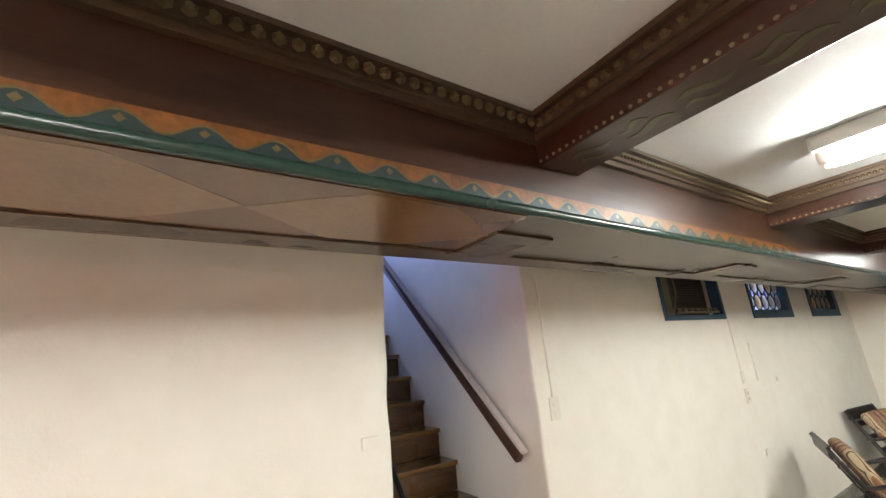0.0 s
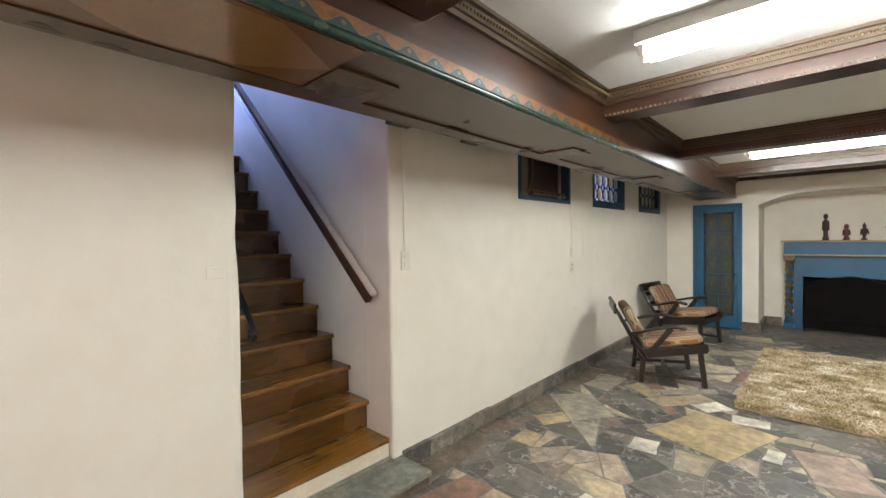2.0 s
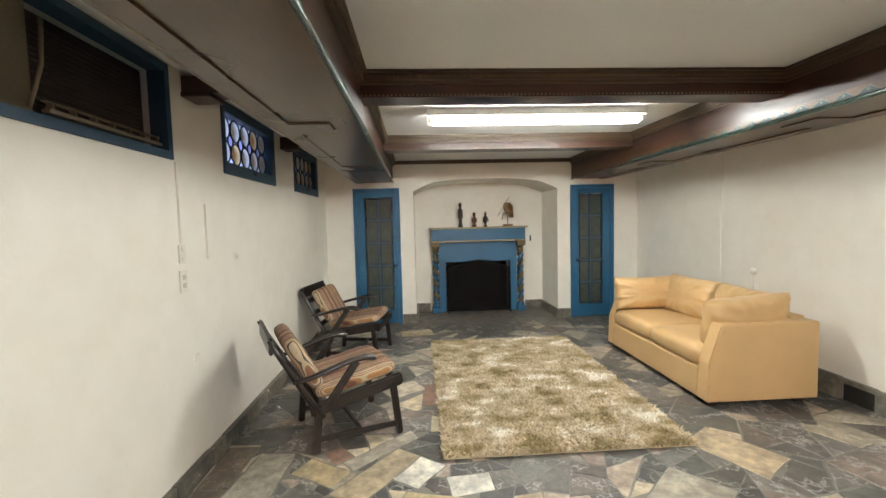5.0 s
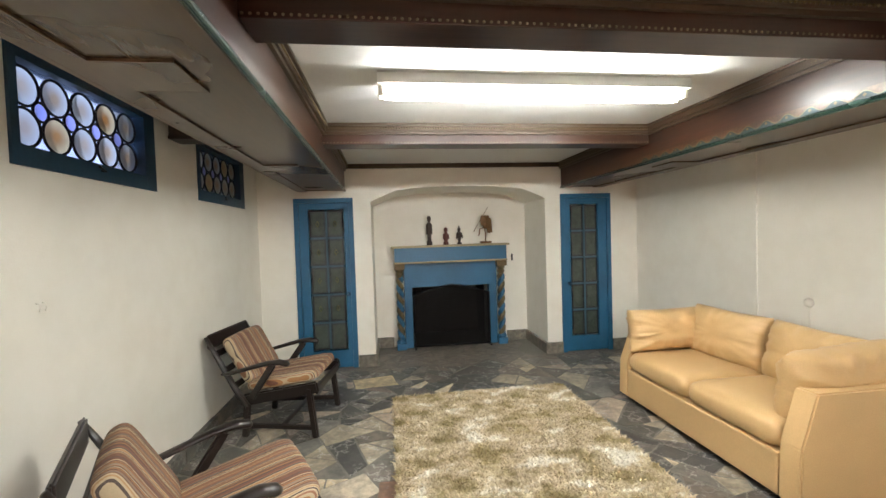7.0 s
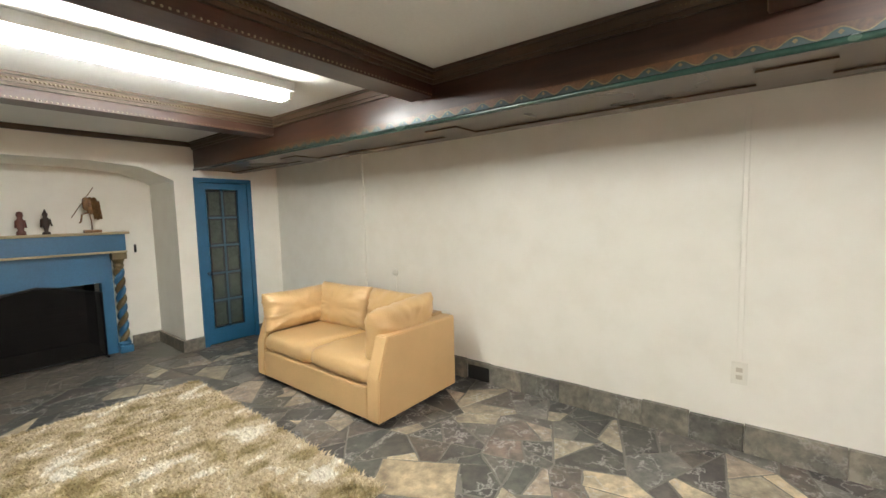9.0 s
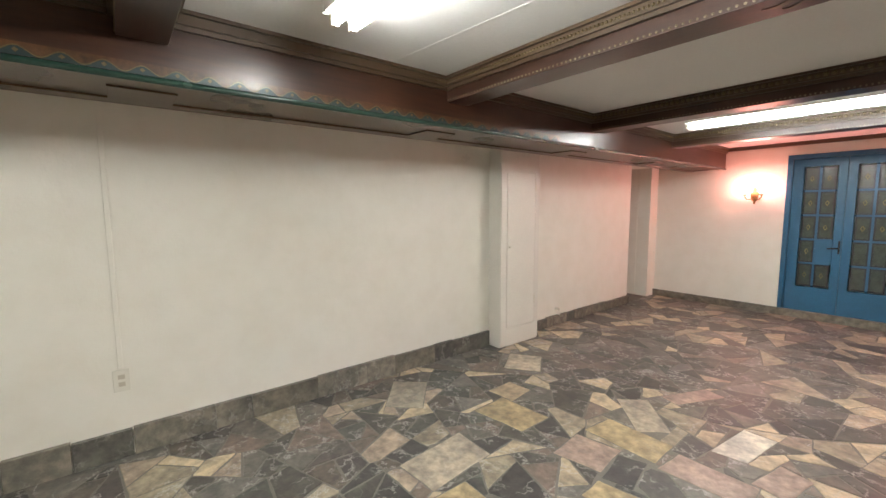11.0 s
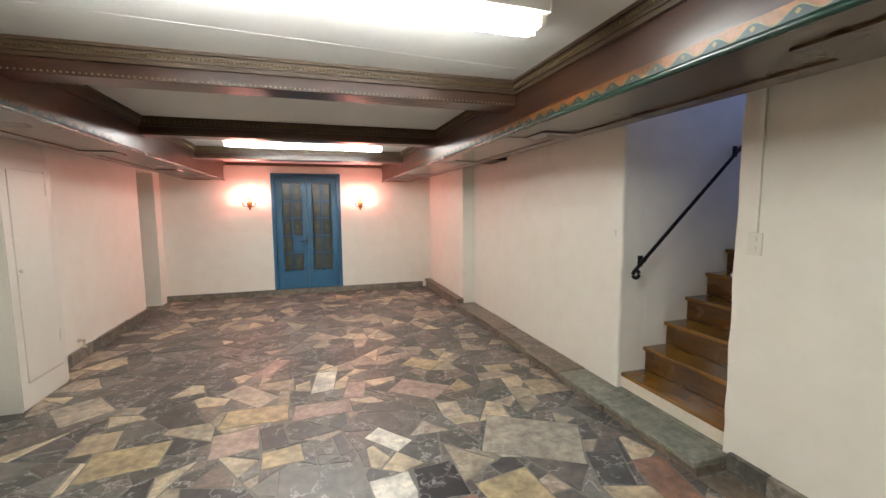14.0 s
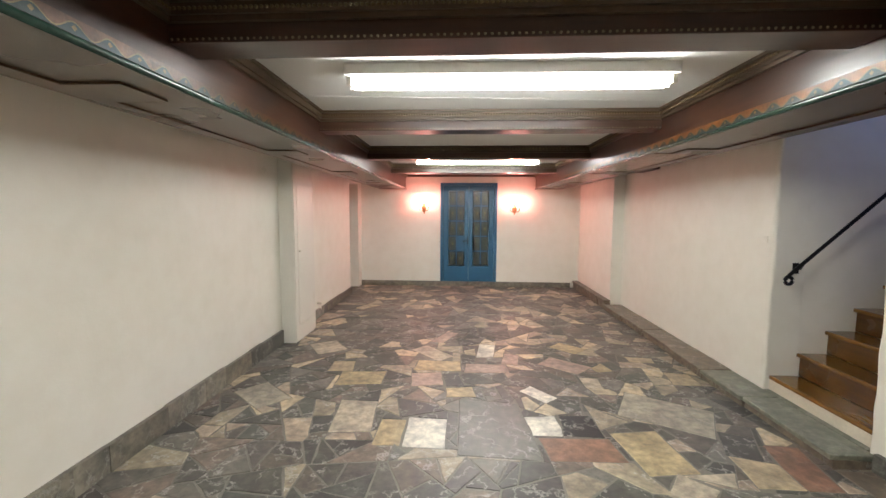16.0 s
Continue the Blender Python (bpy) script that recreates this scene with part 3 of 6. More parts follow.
def long_beam(name, f, sgn, first, last, label, band_paint):
    """A boxed beam along the hall: f is its inner edge, sgn the way to the room's middle."""
    back = lambda y: f(y) - sgn * 0.50
    face = lambda d: (lambda y: f(y) + sgn * d)
    root = empty(name, label, kind="structure")
    bm = bmesh.new()
    line_box(bm, back, f, 0.0, LENGTH, SOFFIT + 0.021, HIGH)
    part("box", bm, BEAM, root)
    bm = bmesh.new()
    line_box(bm, face(-0.484), face(-0.012), 0.0, LENGTH, SOFFIT + 0.005, SOFFIT + 0.02)
    part("soffit_board", bm, VENEER, root)
    # dark beading on each soffit panel
    stops = (-0.02,) + BEAMS + (LENGTH + 0.02,)
    bead, stile = bmesh.new(), bmesh.new()
    line_box(stile, face(-0.484), face(-0.402), 0.0, LENGTH, SOFFIT - 0.004, SOFFIT + 0.0049)
    for c in BEAMS:
        line_box(stile, face(-0.4019), face(-0.17), c - 0.12, c + 0.12, SOFFIT - 0.004, SOFFIT + 0.0049)
    for p, q in zip(stops, stops[1:]):
        p, q = p + 0.12, q - 0.12
        line_box(bead, face(-0.4019), face(-0.397), p + 0.0045, q - 0.0045, SOFFIT - 0.0045, SOFFIT + 0.0048)
        line_box(bead, face(-0.4019), face(-0.17), p + 0.0001, p + 0.0044, SOFFIT - 0.0045, SOFFIT + 0.0048)
        line_box(bead, face(-0.4019), face(-0.17), q - 0.0044, q - 0.0001, SOFFIT - 0.0045, SOFFIT + 0.0048)
    part("soffit_rails", stile, VENEER, root)
    line_box(bead, face(-0.505), face(-0.485), 0.0, LENGTH, SOFFIT - 0.004, SOFFIT + 0.0117)
    part("beading", bead, SOFFIT_BEAD, root)
    # rounded green edge
    bm = bmesh.new()
    sweep(bm, [(f(0) + sgn * 0.001, 0.0, SOFFIT + 0.006), (f(LENGTH) + sgn * 0.001, LENGTH, SOFFIT + 0.006)], 0.014, 10)
    part("green_edge", bm, GREEN, root, "green-painted rounded edge", True)
    # painted wave border
    per = 0.1175
    n = int((last - first) / per)
    steps = 10
    band, wave, line, dots = bmesh.new(), bmesh.new(), bmesh.new(), bmesh.new()
    line_box(band, f, face(0.002), first, last, SOFFIT + 0.02, SOFFIT + 0.066)
    ys = [first + k * per / steps for k in range(n * steps)]
    top = [SOFFIT + 0.038 + 0.015 * math.cos(2 * math.pi * (y / per + 0.4)) for y in ys]
    for k in range(len(ys) - 1):
        a, b = ys[k], ys[k + 1]
        for bmx, d, z0, z1, w0, w1 in ((wave, 0.0035, SOFFIT + 0.02, SOFFIT + 0.02, top[k], top[k + 1]), (line, 0.0045, top[k] - 0.002, top[k + 1] - 0.002, top[k] + 0.003, top[k + 1] + 0.003)):
            vs = [bmx.verts.new(p) for p in ((f(a) + sgn * d, a, z0), (f(b) + sgn * d, b, z1), (f(b) + sgn * d, b, w1), (f(a) + sgn * d, a, w0))]
            bmx.faces.new(vs)
    bmesh.ops.remove_doubles(wave, verts=wave.verts, dist=1e-5)
    bmesh.ops.remove_doubles(line, verts=line.verts, dist=1e-5)
    for k in range(n):
        y = first + (k + 0.6) * per - (first / per % 1) * per
        for r in (0.009,):
            vs = [dots.verts.new((f(y) + sgn * 0.0055, y + u * r, SOFFIT + 0.037 + v * r)) for u, v in ((1, 0), (0, 1), (-1, 0), (0, -1))]
            dots.faces.new(vs)
    part("orange_band", band, band_paint, root, "faded orange painted band")
    part("wave_border", wave, TEAL, root, "dark teal painted wave border")
    part("wave_outline", line, GILT, root)
    part("painted_dots", dots, GILT, root)
    # crown moulding in each bay
    crown, gilt = bmesh.new(), bmesh.new()
    ends = (0.0,) + tuple(v for b in BEAMS for v in (b - HALF, b + HALF)) + (LENGTH,)
    for a, b in zip(ends[::2], ends[1::2]):
        line_box(crown, f, face(0.018), a, b, HIGH - 0.075, HIGH - 0.055)
        line_box(crown, f, face(0.030), a, b, HIGH - 0.055, HIGH - 0.016)
        line_box(crown, f, face(0.048), a, b, HIGH - 0.016, HIGH - 0.001)
        step, size = (0.037, 0.0155) if a < 5.0 else (0.019, 0.0082)
        m = int((b - a) / step)
        knobs(gilt, [(f(a) + sgn * 0.030, a + (k + 0.5) * (b - a) / m, HIGH - 0.036) for k in range(m)], size, (sgn, 0, -0.2))
    part("crown_moulding", crown, BEADING, root)
    part("gilt_carving", gilt, GILT, root, "row of dull gilt carving")
    return root


long_beam("beam_west", edge_w, 1, 2.35, 7.0, "dark mahogany boxed beam with painted wave border", ORANGE)
long_beam("beam_east", edge_e, -1, 4.0, 10.3, "dark mahogany boxed beam with worn painted wave border", ORANGE_WORN)

for k, yc in enumerate(BEAMS):
    root = empty("cross_beam", "dark mahogany ceiling beam with beaded lower edges", kind="structure")
    x0, x1 = edge_w(yc), edge_e(yc)
    bm = bmesh.new()
    bx(bm, x0, x1, yc - HALF, yc + HALF, CROSS, HIGH, bevel=0.004)
    part("box", bm, BEAM_X, root)
    crown, gilt, pearls = bmesh.new(), bmesh.new(), bmesh.new()
    m2 = int((x1 - x0) / 0.024)
    for s in (-1, 1):
        for d, za, zb in ((0.018, 0.075, 0.055), (0.030, 0.055, 0.016), (0.048, 0.016, 0.001)):
            a, b = sorted((yc + s * HALF, yc + s * (HALF + d)))
            bx(crown, x0 + 0.018, x1 - 0.018, a, b, HIGH - za, HIGH - zb)
        size = 0.0155 if yc + s * HALF < 5.1 else 0.0082
        m = int((x1 - x0) / (0.037 if size > 0.01 else 0.019))
        knobs(gilt, [(x0 + (j + 0.5) * (x1 - x0) / m, yc + s * (HALF + 0.03), HIGH - 0.036) for j in range(m)], size, (0, s, -0.2))
        knobs(pearls, [(x0 + (j + 0.5) * (x1 - x0) / m2, yc + s * (HALF - 0.001), CROSS + 0.012) for j in range(m2)], 0.0062, (0, s, -0.6))
    part("crown_moulding", crown, BEADING, root)
    part("gilt_carving", gilt, GILT, root, "row of dull gilt carving")
    part("pearl_beading", pearls, PEARL, root, "row of worn pale beads")

# ceiling trim at the two end walls
bm = bmesh.new()
bx(bm, edge_w(LENGTH) + 0.03, edge_e(LENGTH) - 0.03, LENGTH - 0.03, LENGTH, HIGH - 0.05, HIGH - 0.002)
structure("trim_north", bm, BEADING)
bm = bmesh.new()
bx(bm, edge_w(0) + 0.03, edge_e(0) - 0.03, 0.0, 0.03, HIGH - 0.05, HIGH - 0.002)
structure("trim_south", bm, BEADING)

# painted vine under one cross beam: paired leaves on a wavering stem, worn off along the rest
VINE = painted("faded_olive_paint", (0.085, 0.068, 0.024), 0.32, var=0.3, coarse=9, bump=0.02)
yc = BEAMS[2]
bm = bmesh.new()
for k in range(6):
    x = edge_w(yc) + 0.07 + 0.15 * k
    s = 1 if k % 2 else -1
    for dy, ln, wd in ((0.018 * s, 0.13, 0.015), (-0.026 * s, 0.085, 0.011)):
        up = [(x + ln * u / 8, yc + dy + s * 0.014 * math.sin(u * 0.8) + wd * math.sin(math.pi * u / 8) ** 0.8) for u in range(9)]
        dn = [(x + ln * u / 8, yc + dy + s * 0.014 * math.sin(u * 0.8) - wd * math.sin(math.pi * u / 8) ** 0.8) for u in range(7, 0, -1)]
        prism(bm, up + dn, CROSS - 0.0015, CROSS + 0.002)
part("painted_vine", bm, VINE, bpy.data.objects["cross_beam.002"], "faded olive painted vine")

# board joint in the ceiling of the middle bay
bm = bmesh.new()
prism(bm, [(1.05, 5.415), (3.5, 5.62), (3.5, 5.632), (1.05, 5.427)], HIGH - 0.0014, HIGH + 0.001)
structure("trim_ceiling_joint", bm, CEILING_PAINT)

# brackets that tie the boxed beams to the walls
BRK = empty("beam_bracket", "dark stained wooden bracket between wall and beam", "bracket", "beam brackets")
bm = bmesh.new()
prism(bm, [(0, -0.07), (0.53, -0.07), (0.53, 0.07), (0, 0.07)], 2.15, 2.24)
part("arm", bm, DARK_CARVED, BRK)
bm = bmesh.new()
bx(bm, 0.0, 0.16, -0.085, 0.085, 2.125, 2.1499, bevel=0.006)
part("corbel", bm, DARK_CARVED, BRK)
BRK.matrix_basis = pose(0, 6.62, 0)
for y in (8.45, 10.05, 5.93):
    copy_thing(BRK, pose(0, y, 0))
for y in (2.95, 2.05, 8.3):
    copy_thing(BRK, pose(east(y), y, 0, 0, 0, 180))

wide = empty("beam_bracket", "wide dark stained wooden block between wall and beam", "bracket", "beam brackets", at=pose(0, 2.74, 0))
part("arm", one_box(0.0, 0.54, -0.22, 0.22, 2.10, 2.22, bevel=0.006), DARK_CARVED, wide)
part("corbel", one_box(0.0, 0.2, -0.24, 0.24, 2.06, 2.0995, bevel=0.006), DARK_CARVED, wide)

bm = bmesh.new()
bx(bm, 0.0, 0.045, 5.86, 7.285, 2.17, HIGH - 0.003)
structure("trim_wall_plate", bm, BEADING)

# ---- skirting and kerb ----
SKIRT = [STONE_BASE, stone("dark_skirting_slate", "object", (0.105, 0.101, 0.090), 0.3, 0.4), stone("grey_skirting_slate", "object", (0.20, 0.185, 0.155), 0.3, 0.42)]


def skirting(root, line, side, y0, y1, high, seed):
    """Slabs of slate set on edge along a wall that runs along y."""
    r = random.Random(seed)
    y = y0
    while y < y1 - 0.01:
        ln = r.uniform(0.16, 0.52)
        if y1 - y - ln < 0.14:
            ln = y1 - y
        d = 0.026 + r.uniform(0.0, 0.008)
        bm = bmesh.new()
        line_box(bm, line, lambda q: line(q) + side * d, y + 0.002, y + ln - 0.002, 0.0, high + r.uniform(-0.007, 0.006))
        part("slab", bm, r.choice(SKIRT), root)
        y += ln


base_w = empty("baseboard_west", "low slate skirting along the plastered wall", kind="structure")
skirting(base_w, lambda y: 0.0, 1, 5.93, LENGTH, 0.105, 21)
base_e = empty("baseboard_east", "slate skirting along the plastered wall", kind="structure")
skirting(base_e, east, -1, 3.88, 8.62, 0.165, 22)
skirting(base_e, east, -1, 8.86, LENGTH, 0.165, 23)
skirting(base_e, east, -1, 0.90, 3.27, 0.115, 24)
bm = bmesh.new()
line_box(bm, lambda y: east(y) - 0.03, east, 8.621, 8.859, 0.13, 0.165)
part("lintel", bm, STONE_BASE, base_e)
bm = bmesh.new()
bx(bm, 0.33, east(0), 0, 0.035, 0, 0.1, bevel=0.005)
structure("baseboard_south", bm, STONE_BASE)
bm = bmesh.new()
bx(bm, 0.03, 0.37, N0 - 0.03, N0, 0, 0.13)
bx(bm, 1.016, 1.205, N0 - 0.03, N0, 0, 0.13)
bx(bm, 3.235, 3.416, N0 - 0.03, N0, 0, 0.13)
bx(bm, 4.054, east(N0) - 0.03, N0 - 0.03, N0, 0, 0.13)
bx(bm, 1.205, 1.235, N0 - 0.03, N1 - 0.03, 0, 0.13)
bx(bm, 3.205, 3.235, N0 - 0.03, N1 - 0.03, 0, 0.13)
bx(bm, 1.205, 1.42, N1 - 0.03, N1, 0, 0.13)
bx(bm, 2.95, 3.235, N1 - 0.03, N1, 0, 0.13)
structure("baseboard_north", bm, STONE_BASE)

kerb = empty("kerb", "raised slate kerb along the plastered wall", kind="structure")
rk = random.Random(5)
y = 0.0
while y < 5.85:
    ln = min(rk.uniform(0.5, 0.85), 5.93 - y)
    if y < 1.9 < y + ln + 0.2:
        ln = 1.9 - y
    if 5.93 - y - ln < 0.3:
        ln = 5.93 - y
    high = 0.145 if y < 1.89 else 0.088
    xb = 0.0 if y >= 1.86 else 0.17
    bm = bmesh.new()
    w = 0.275 + rk.uniform(-0.012, 0.012)
    bx(bm, xb, w, y + 0.004, y + ln - 0.004, high - 0.035, high + rk.uniform(-0.003, 0.003), bevel=0.007)
    part("slab", bm, KERB_STONE if y > 4.2 else KERB_BROWN, kerb)
    bm = bmesh.new()
    bx(bm, xb, w - 0.02, y + 0.002, y + ln - 0.002, 0.0, high - 0.036, bevel=0.004)
    part("riser_stone", bm, KERB_BROWN, kerb)
    y += ln

part("sill_stone", one_box(-0.07, -0.001, 4.993, 5.857, 0.0, 0.0875), KERB_STONE, kerb)

# ---- staircase ----
stair = empty("staircase", "steep varnished wooden stairs between plastered walls", "staircase")
RISE, GO = 0.1875, 0.2005
for k in range(12):
    x = -0.03 - k * GO
    z = 0.205 + k * RISE
    bm = bmesh.new()
    bx(bm, x - GO - 0.03, x, 4.992, 5.858, z - 0.03, z, bevel=0.008)
    part("tread", bm, STAIR_WOOD, stair)
    bm = bmesh.new()
    bx(bm, x - 0.045 - (0.005 if k else -0.022), x - 0.03 + (0 if k else 0.022), 4.993, 5.857, z - RISE + 0.001 if k else 0.09, z - 0.031)
    part("riser", bm, STAIR_RISER if k else CREAM_PAINT, stair, "" if k else "scuffed cream-painted lowest riser")

rail = empty("wooden_handrail", "dark wooden handrail with pale top on stair wall", "handrail")
a, b = Vector((-0.11, 5.785, 1.06)), Vector((-2.3, 5.785, 3.04))
bm = bmesh.new()
beam_between(bm, a, b, 0.045, 0.05, 0.008)
part("rail", bm, RAIL_WOOD, rail)
bm = bmesh.new()
off = Vector((0, 0.024, 0.032))
beam_between(bm, a + off + Vector((0.02, 0, 0)), b + off, 0.05, 0.022, 0.006)
part("rail_cap", bm, RAIL_PALE, rail, "pale painted back strip")
for u in (0.08, 0.5, 0.92):
    p = a.lerp(b, u)
    bm = bmesh.new()
    sweep(bm, [p + Vector((0, 0.0, -0.02)), p + Vector((0, 0.04, -0.05)), p + Vector((0, 0.074, -0.05))], 0.009, 8)
    part("bracket", bm, IRON, rail, "", True)

rail = empty("iron_handrail", "black wrought-iron handrail with curled end on stair wall", "handrail")
a, b = Vector((-0.06, 5.065, 1.02)), Vector((-1.9, 5.065, 2.78))
bm = bmesh.new()
d = (b - a).normalized()
curl = [a + Vector((0.028 * math.cos(t) - 0.012, 0, 0.028 * math.sin(t) - 0.03)) for t in [math.radians(q) for q in range(400, 40, -30)]]
sweep(bm, curl[::-1] + [a + d * 0.05, a.lerp(b, 0.5), b], 0.014, 10)
part("rail", bm, IRON, rail, "", True)
for u in (0.06, 0.55, 0.95):
    p = a.lerp(b, u)
    bm = bmesh.new()
    sweep(bm, [p, p + Vector((0, -0.03, -0.045)), p + Vector((0, -0.072, -0.045))], 0.012, 8)
    bx(bm, p.x - 0.022, p.x + 0.022, 4.9905, 4.998, p.z - 0.09, p.z - 0.005)
    part("bracket", bm, IRON, rail)


# ---- doors ----
def glazed_leaf(root, name, x0, x1, z0, z1, gx0, gx1, gz0, gz1, y, rows=5, blocked=None, plain=(), bar=0.011, bar_mat=MUNTIN):
    """A door leaf with two columns of leaded panes; its room face looks along -y."""
    leaf = empty(name)
    leaf.parent = root
    bm = bmesh.new()
    bx(bm, x0, gx0, y, y + 0.04, z0, z1)
    bx(bm, gx1, x1, y, y + 0.04, z0, z1)
    bx(bm, gx0, gx1, y, y + 0.04, z0, gz0)
    bx(bm, gx0, gx1, y, y + 0.04, gz1, z1)
    part("leaf_frame", bm, BLUE, leaf)
    cw, ch = (gx1 - gx0) / 2, (gz1 - gz0) / rows
    for r in range(1, rows):
        z = gz0 + r * ch
        part("glazing_bar", one_box(gx0, gx1, y + 0.004, y + 0.03, z - bar, z + bar), bar_mat, leaf)
    xm = gx0 + cw
    part("glazing_bar", one_box(xm - bar, xm + bar, y + 0.006, y + 0.03, gz0, gz1), bar_mat, leaf)
    for r in range(rows):
        for c in range(2):
            a, b = gx0 + c * cw, gx0 + (c + 1) * cw
            lo, hi = gz0 + r * ch, gz0 + (r + 1) * ch
            if (r, c) == blocked:
                part("lock_panel", one_box(a - 0.0, b + 0.004, y - 0.004, y + 0.03, lo - 0.006, hi + 0.006, bevel=0.003), BLUE, leaf, "solid blue panel behind the lock")
                continue
            a, b, lo, hi = a + 0.011, b - 0.011, lo + 0.011, hi - 0.011
            p = part("pane", one_box(a, b, y + 0.016, y + 0.021, lo, hi), PANE, leaf)
            bm = bmesh.new()
            e = 0.016
            yy0, yy1 = y + 0.010, y + 0.0155
            bx(bm, a, b, yy0, yy1, lo, lo + e)
            bx(bm, a, b, yy0, yy1, hi - e, hi)
            bx(bm, a, a + e, yy0, yy1, lo + e, hi - e)
            bx(bm, b - e, b, yy0, yy1, lo + e, hi - e)
            cx, cz = (a + b) / 2, (lo + hi) / 2
            for u in (0.33, 0.67):
                bx(bm, a + (b - a) * u - 0.012, a + (b - a) * u + 0.012, yy0, yy1, lo + e, lo + e + 0.006)
                bx(bm, a + (b - a) * u - 0.012, a + (b - a) * u + 0.012, yy0, yy1, hi - e - 0.006, hi - e)
            for xx in (a + e, b - e - 0.007):
                bx(bm, xx, xx + 0.007, yy0, yy1, cz - 0.016, cz + 0.016)
            part("lead_border", bm, LEAD, p)
            if (r, c) not in plain:
                bm = bmesh.new()
                for s in (1,):
                    out = [(cx + 0.021, cz), (cx, cz + 0.038), (cx - 0.021, cz), (cx, cz - 0.038)]
                    inn = [(cx + 0.012, cz), (cx, cz + 0.022), (cx - 0.012, cz), (cx, cz - 0.022)]
                    vo = [bm.verts.new((q[0], y + 0.0125, q[1])) for q in out]
                    vi = [bm.verts.new((q[0], y + 0.0125, q[1])) for q in inn]
                    for k in range(4):
                        bm.faces.new((vo[k], vo[(k + 1) % 4], vi[(k + 1) % 4], vi[k]))
                    bmesh.ops.solidify(bm, geom=bm.faces[:], thickness=0.003)
                part("lozenge", bm, LOZENGE, p)
    return leaf


def door_casing(root, x0, x1, z0, z1, w, y0, y1):
    bm = bmesh.new()
    bx(bm, x0, x0 + w, y0, y1, z0, z1 - w, bevel=0.003)
    bx(bm, x1 - w, x1, y0, y1, z0, z1 - w, bevel=0.003)
    bx(bm, x0, x1, y0, y1, z1 - w, z1, bevel=0.003)
    part("casing", bm, BLUE, root)


def knob(root, x, y, z, mat):
    bm = bmesh.new()
    sweep(bm, [(x, y, z), (x, y - 0.02, z), (x, y - 0.03, z), (x, y - 0.05, z), (x, y - 0.06, z)], [0.012, 0.010, 0.02, 0.024, 0.012], 12)
    part("door_knob", bm, mat, root, "", True)


d1 = empty("door_1", "closed narrow blue door with leaded green panes", "door", kind="structure")
door_casing(d1, 0.377, 1.010, 0.0, 1.893, 0.05, N0 - 0.022, N0 + 0.1)
glazed_leaf(d1, "door_leaf", 0.43, 0.957, 0.012, 1.84, 0.527, 0.905, 0.205, 1.768, N0 - 0.008, plain=((0, 0), (0, 1)))
knob(d1, 0.932, N0 - 0.008, 0.83, BLUE_DULL)
d2 = empty("door_2", "closed narrow blue door with leaded green panes", "door", kind="structure")
door_casing(d2, 3.422, 4.048, 0.0, 1.893, 0.05, N0 - 0.022, N0 + 0.1)
glazed_leaf(d2, "door_leaf", 3.475, 3.995, 0.012, 1.84, 3.54, 3.885, 0.19, 1.768, N0 - 0.008, plain=((0, 0), (0, 1), (1, 0), (1, 1), (2, 0), (2, 1), (3, 0), (3, 1), (4, 0), (4, 1)))
knob(d2, 3.507, N0 - 0.008, 0.83, BLUE_DULL)

d3 = empty("door_3", "closed blue double door with leaded panes", "door", kind="structure")
door_casing(d3, -0.57, 0.57, 0.078, 2.097, 0.055, -0.022, 0.1)
glazed_leaf(d3, "door_leaf", -0.512, -0.002, 0.09, 2.04, -0.405, -0.085, 0.415, 1.94, 0.012, blocked=(1, 1), bar=0.012, bar_mat=BLUE)
glazed_leaf(d3, "door_leaf", 0.002, 0.512, 0.09, 2.04, 0.085, 0.405, 0.415, 1.94, 0.012, plain=((0, 0), (0, 1), (1, 0), (1, 1)), bar=0.012, bar_mat=BLUE)
bm = bmesh.new()
bx(bm, -0.03, -0.012, -0.002, 0.011, 0.86, 1.02)
sweep(bm, [(-0.02, 0.0, 0.93), (-0.02, -0.045, 0.93), (-0.035, -0.05, 0.93), (-0.12, -0.05, 0.925)], 0.009, 8)
part("lever_handle", bm, IRON, d3, "dark metal lever handle")
part("threshold", one_box(-0.57, 0.57, -0.03, 0.1, 0.076, 0.09), CREAM_PAINT, d3)
d3.matrix_basis = pose(2.3825, 0, 0, 0, 0, 180)


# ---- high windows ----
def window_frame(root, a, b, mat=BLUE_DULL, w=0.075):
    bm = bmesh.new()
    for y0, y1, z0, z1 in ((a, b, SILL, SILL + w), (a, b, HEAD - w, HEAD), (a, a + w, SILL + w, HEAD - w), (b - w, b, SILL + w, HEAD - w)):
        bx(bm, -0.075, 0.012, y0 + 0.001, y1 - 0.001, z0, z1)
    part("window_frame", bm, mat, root)


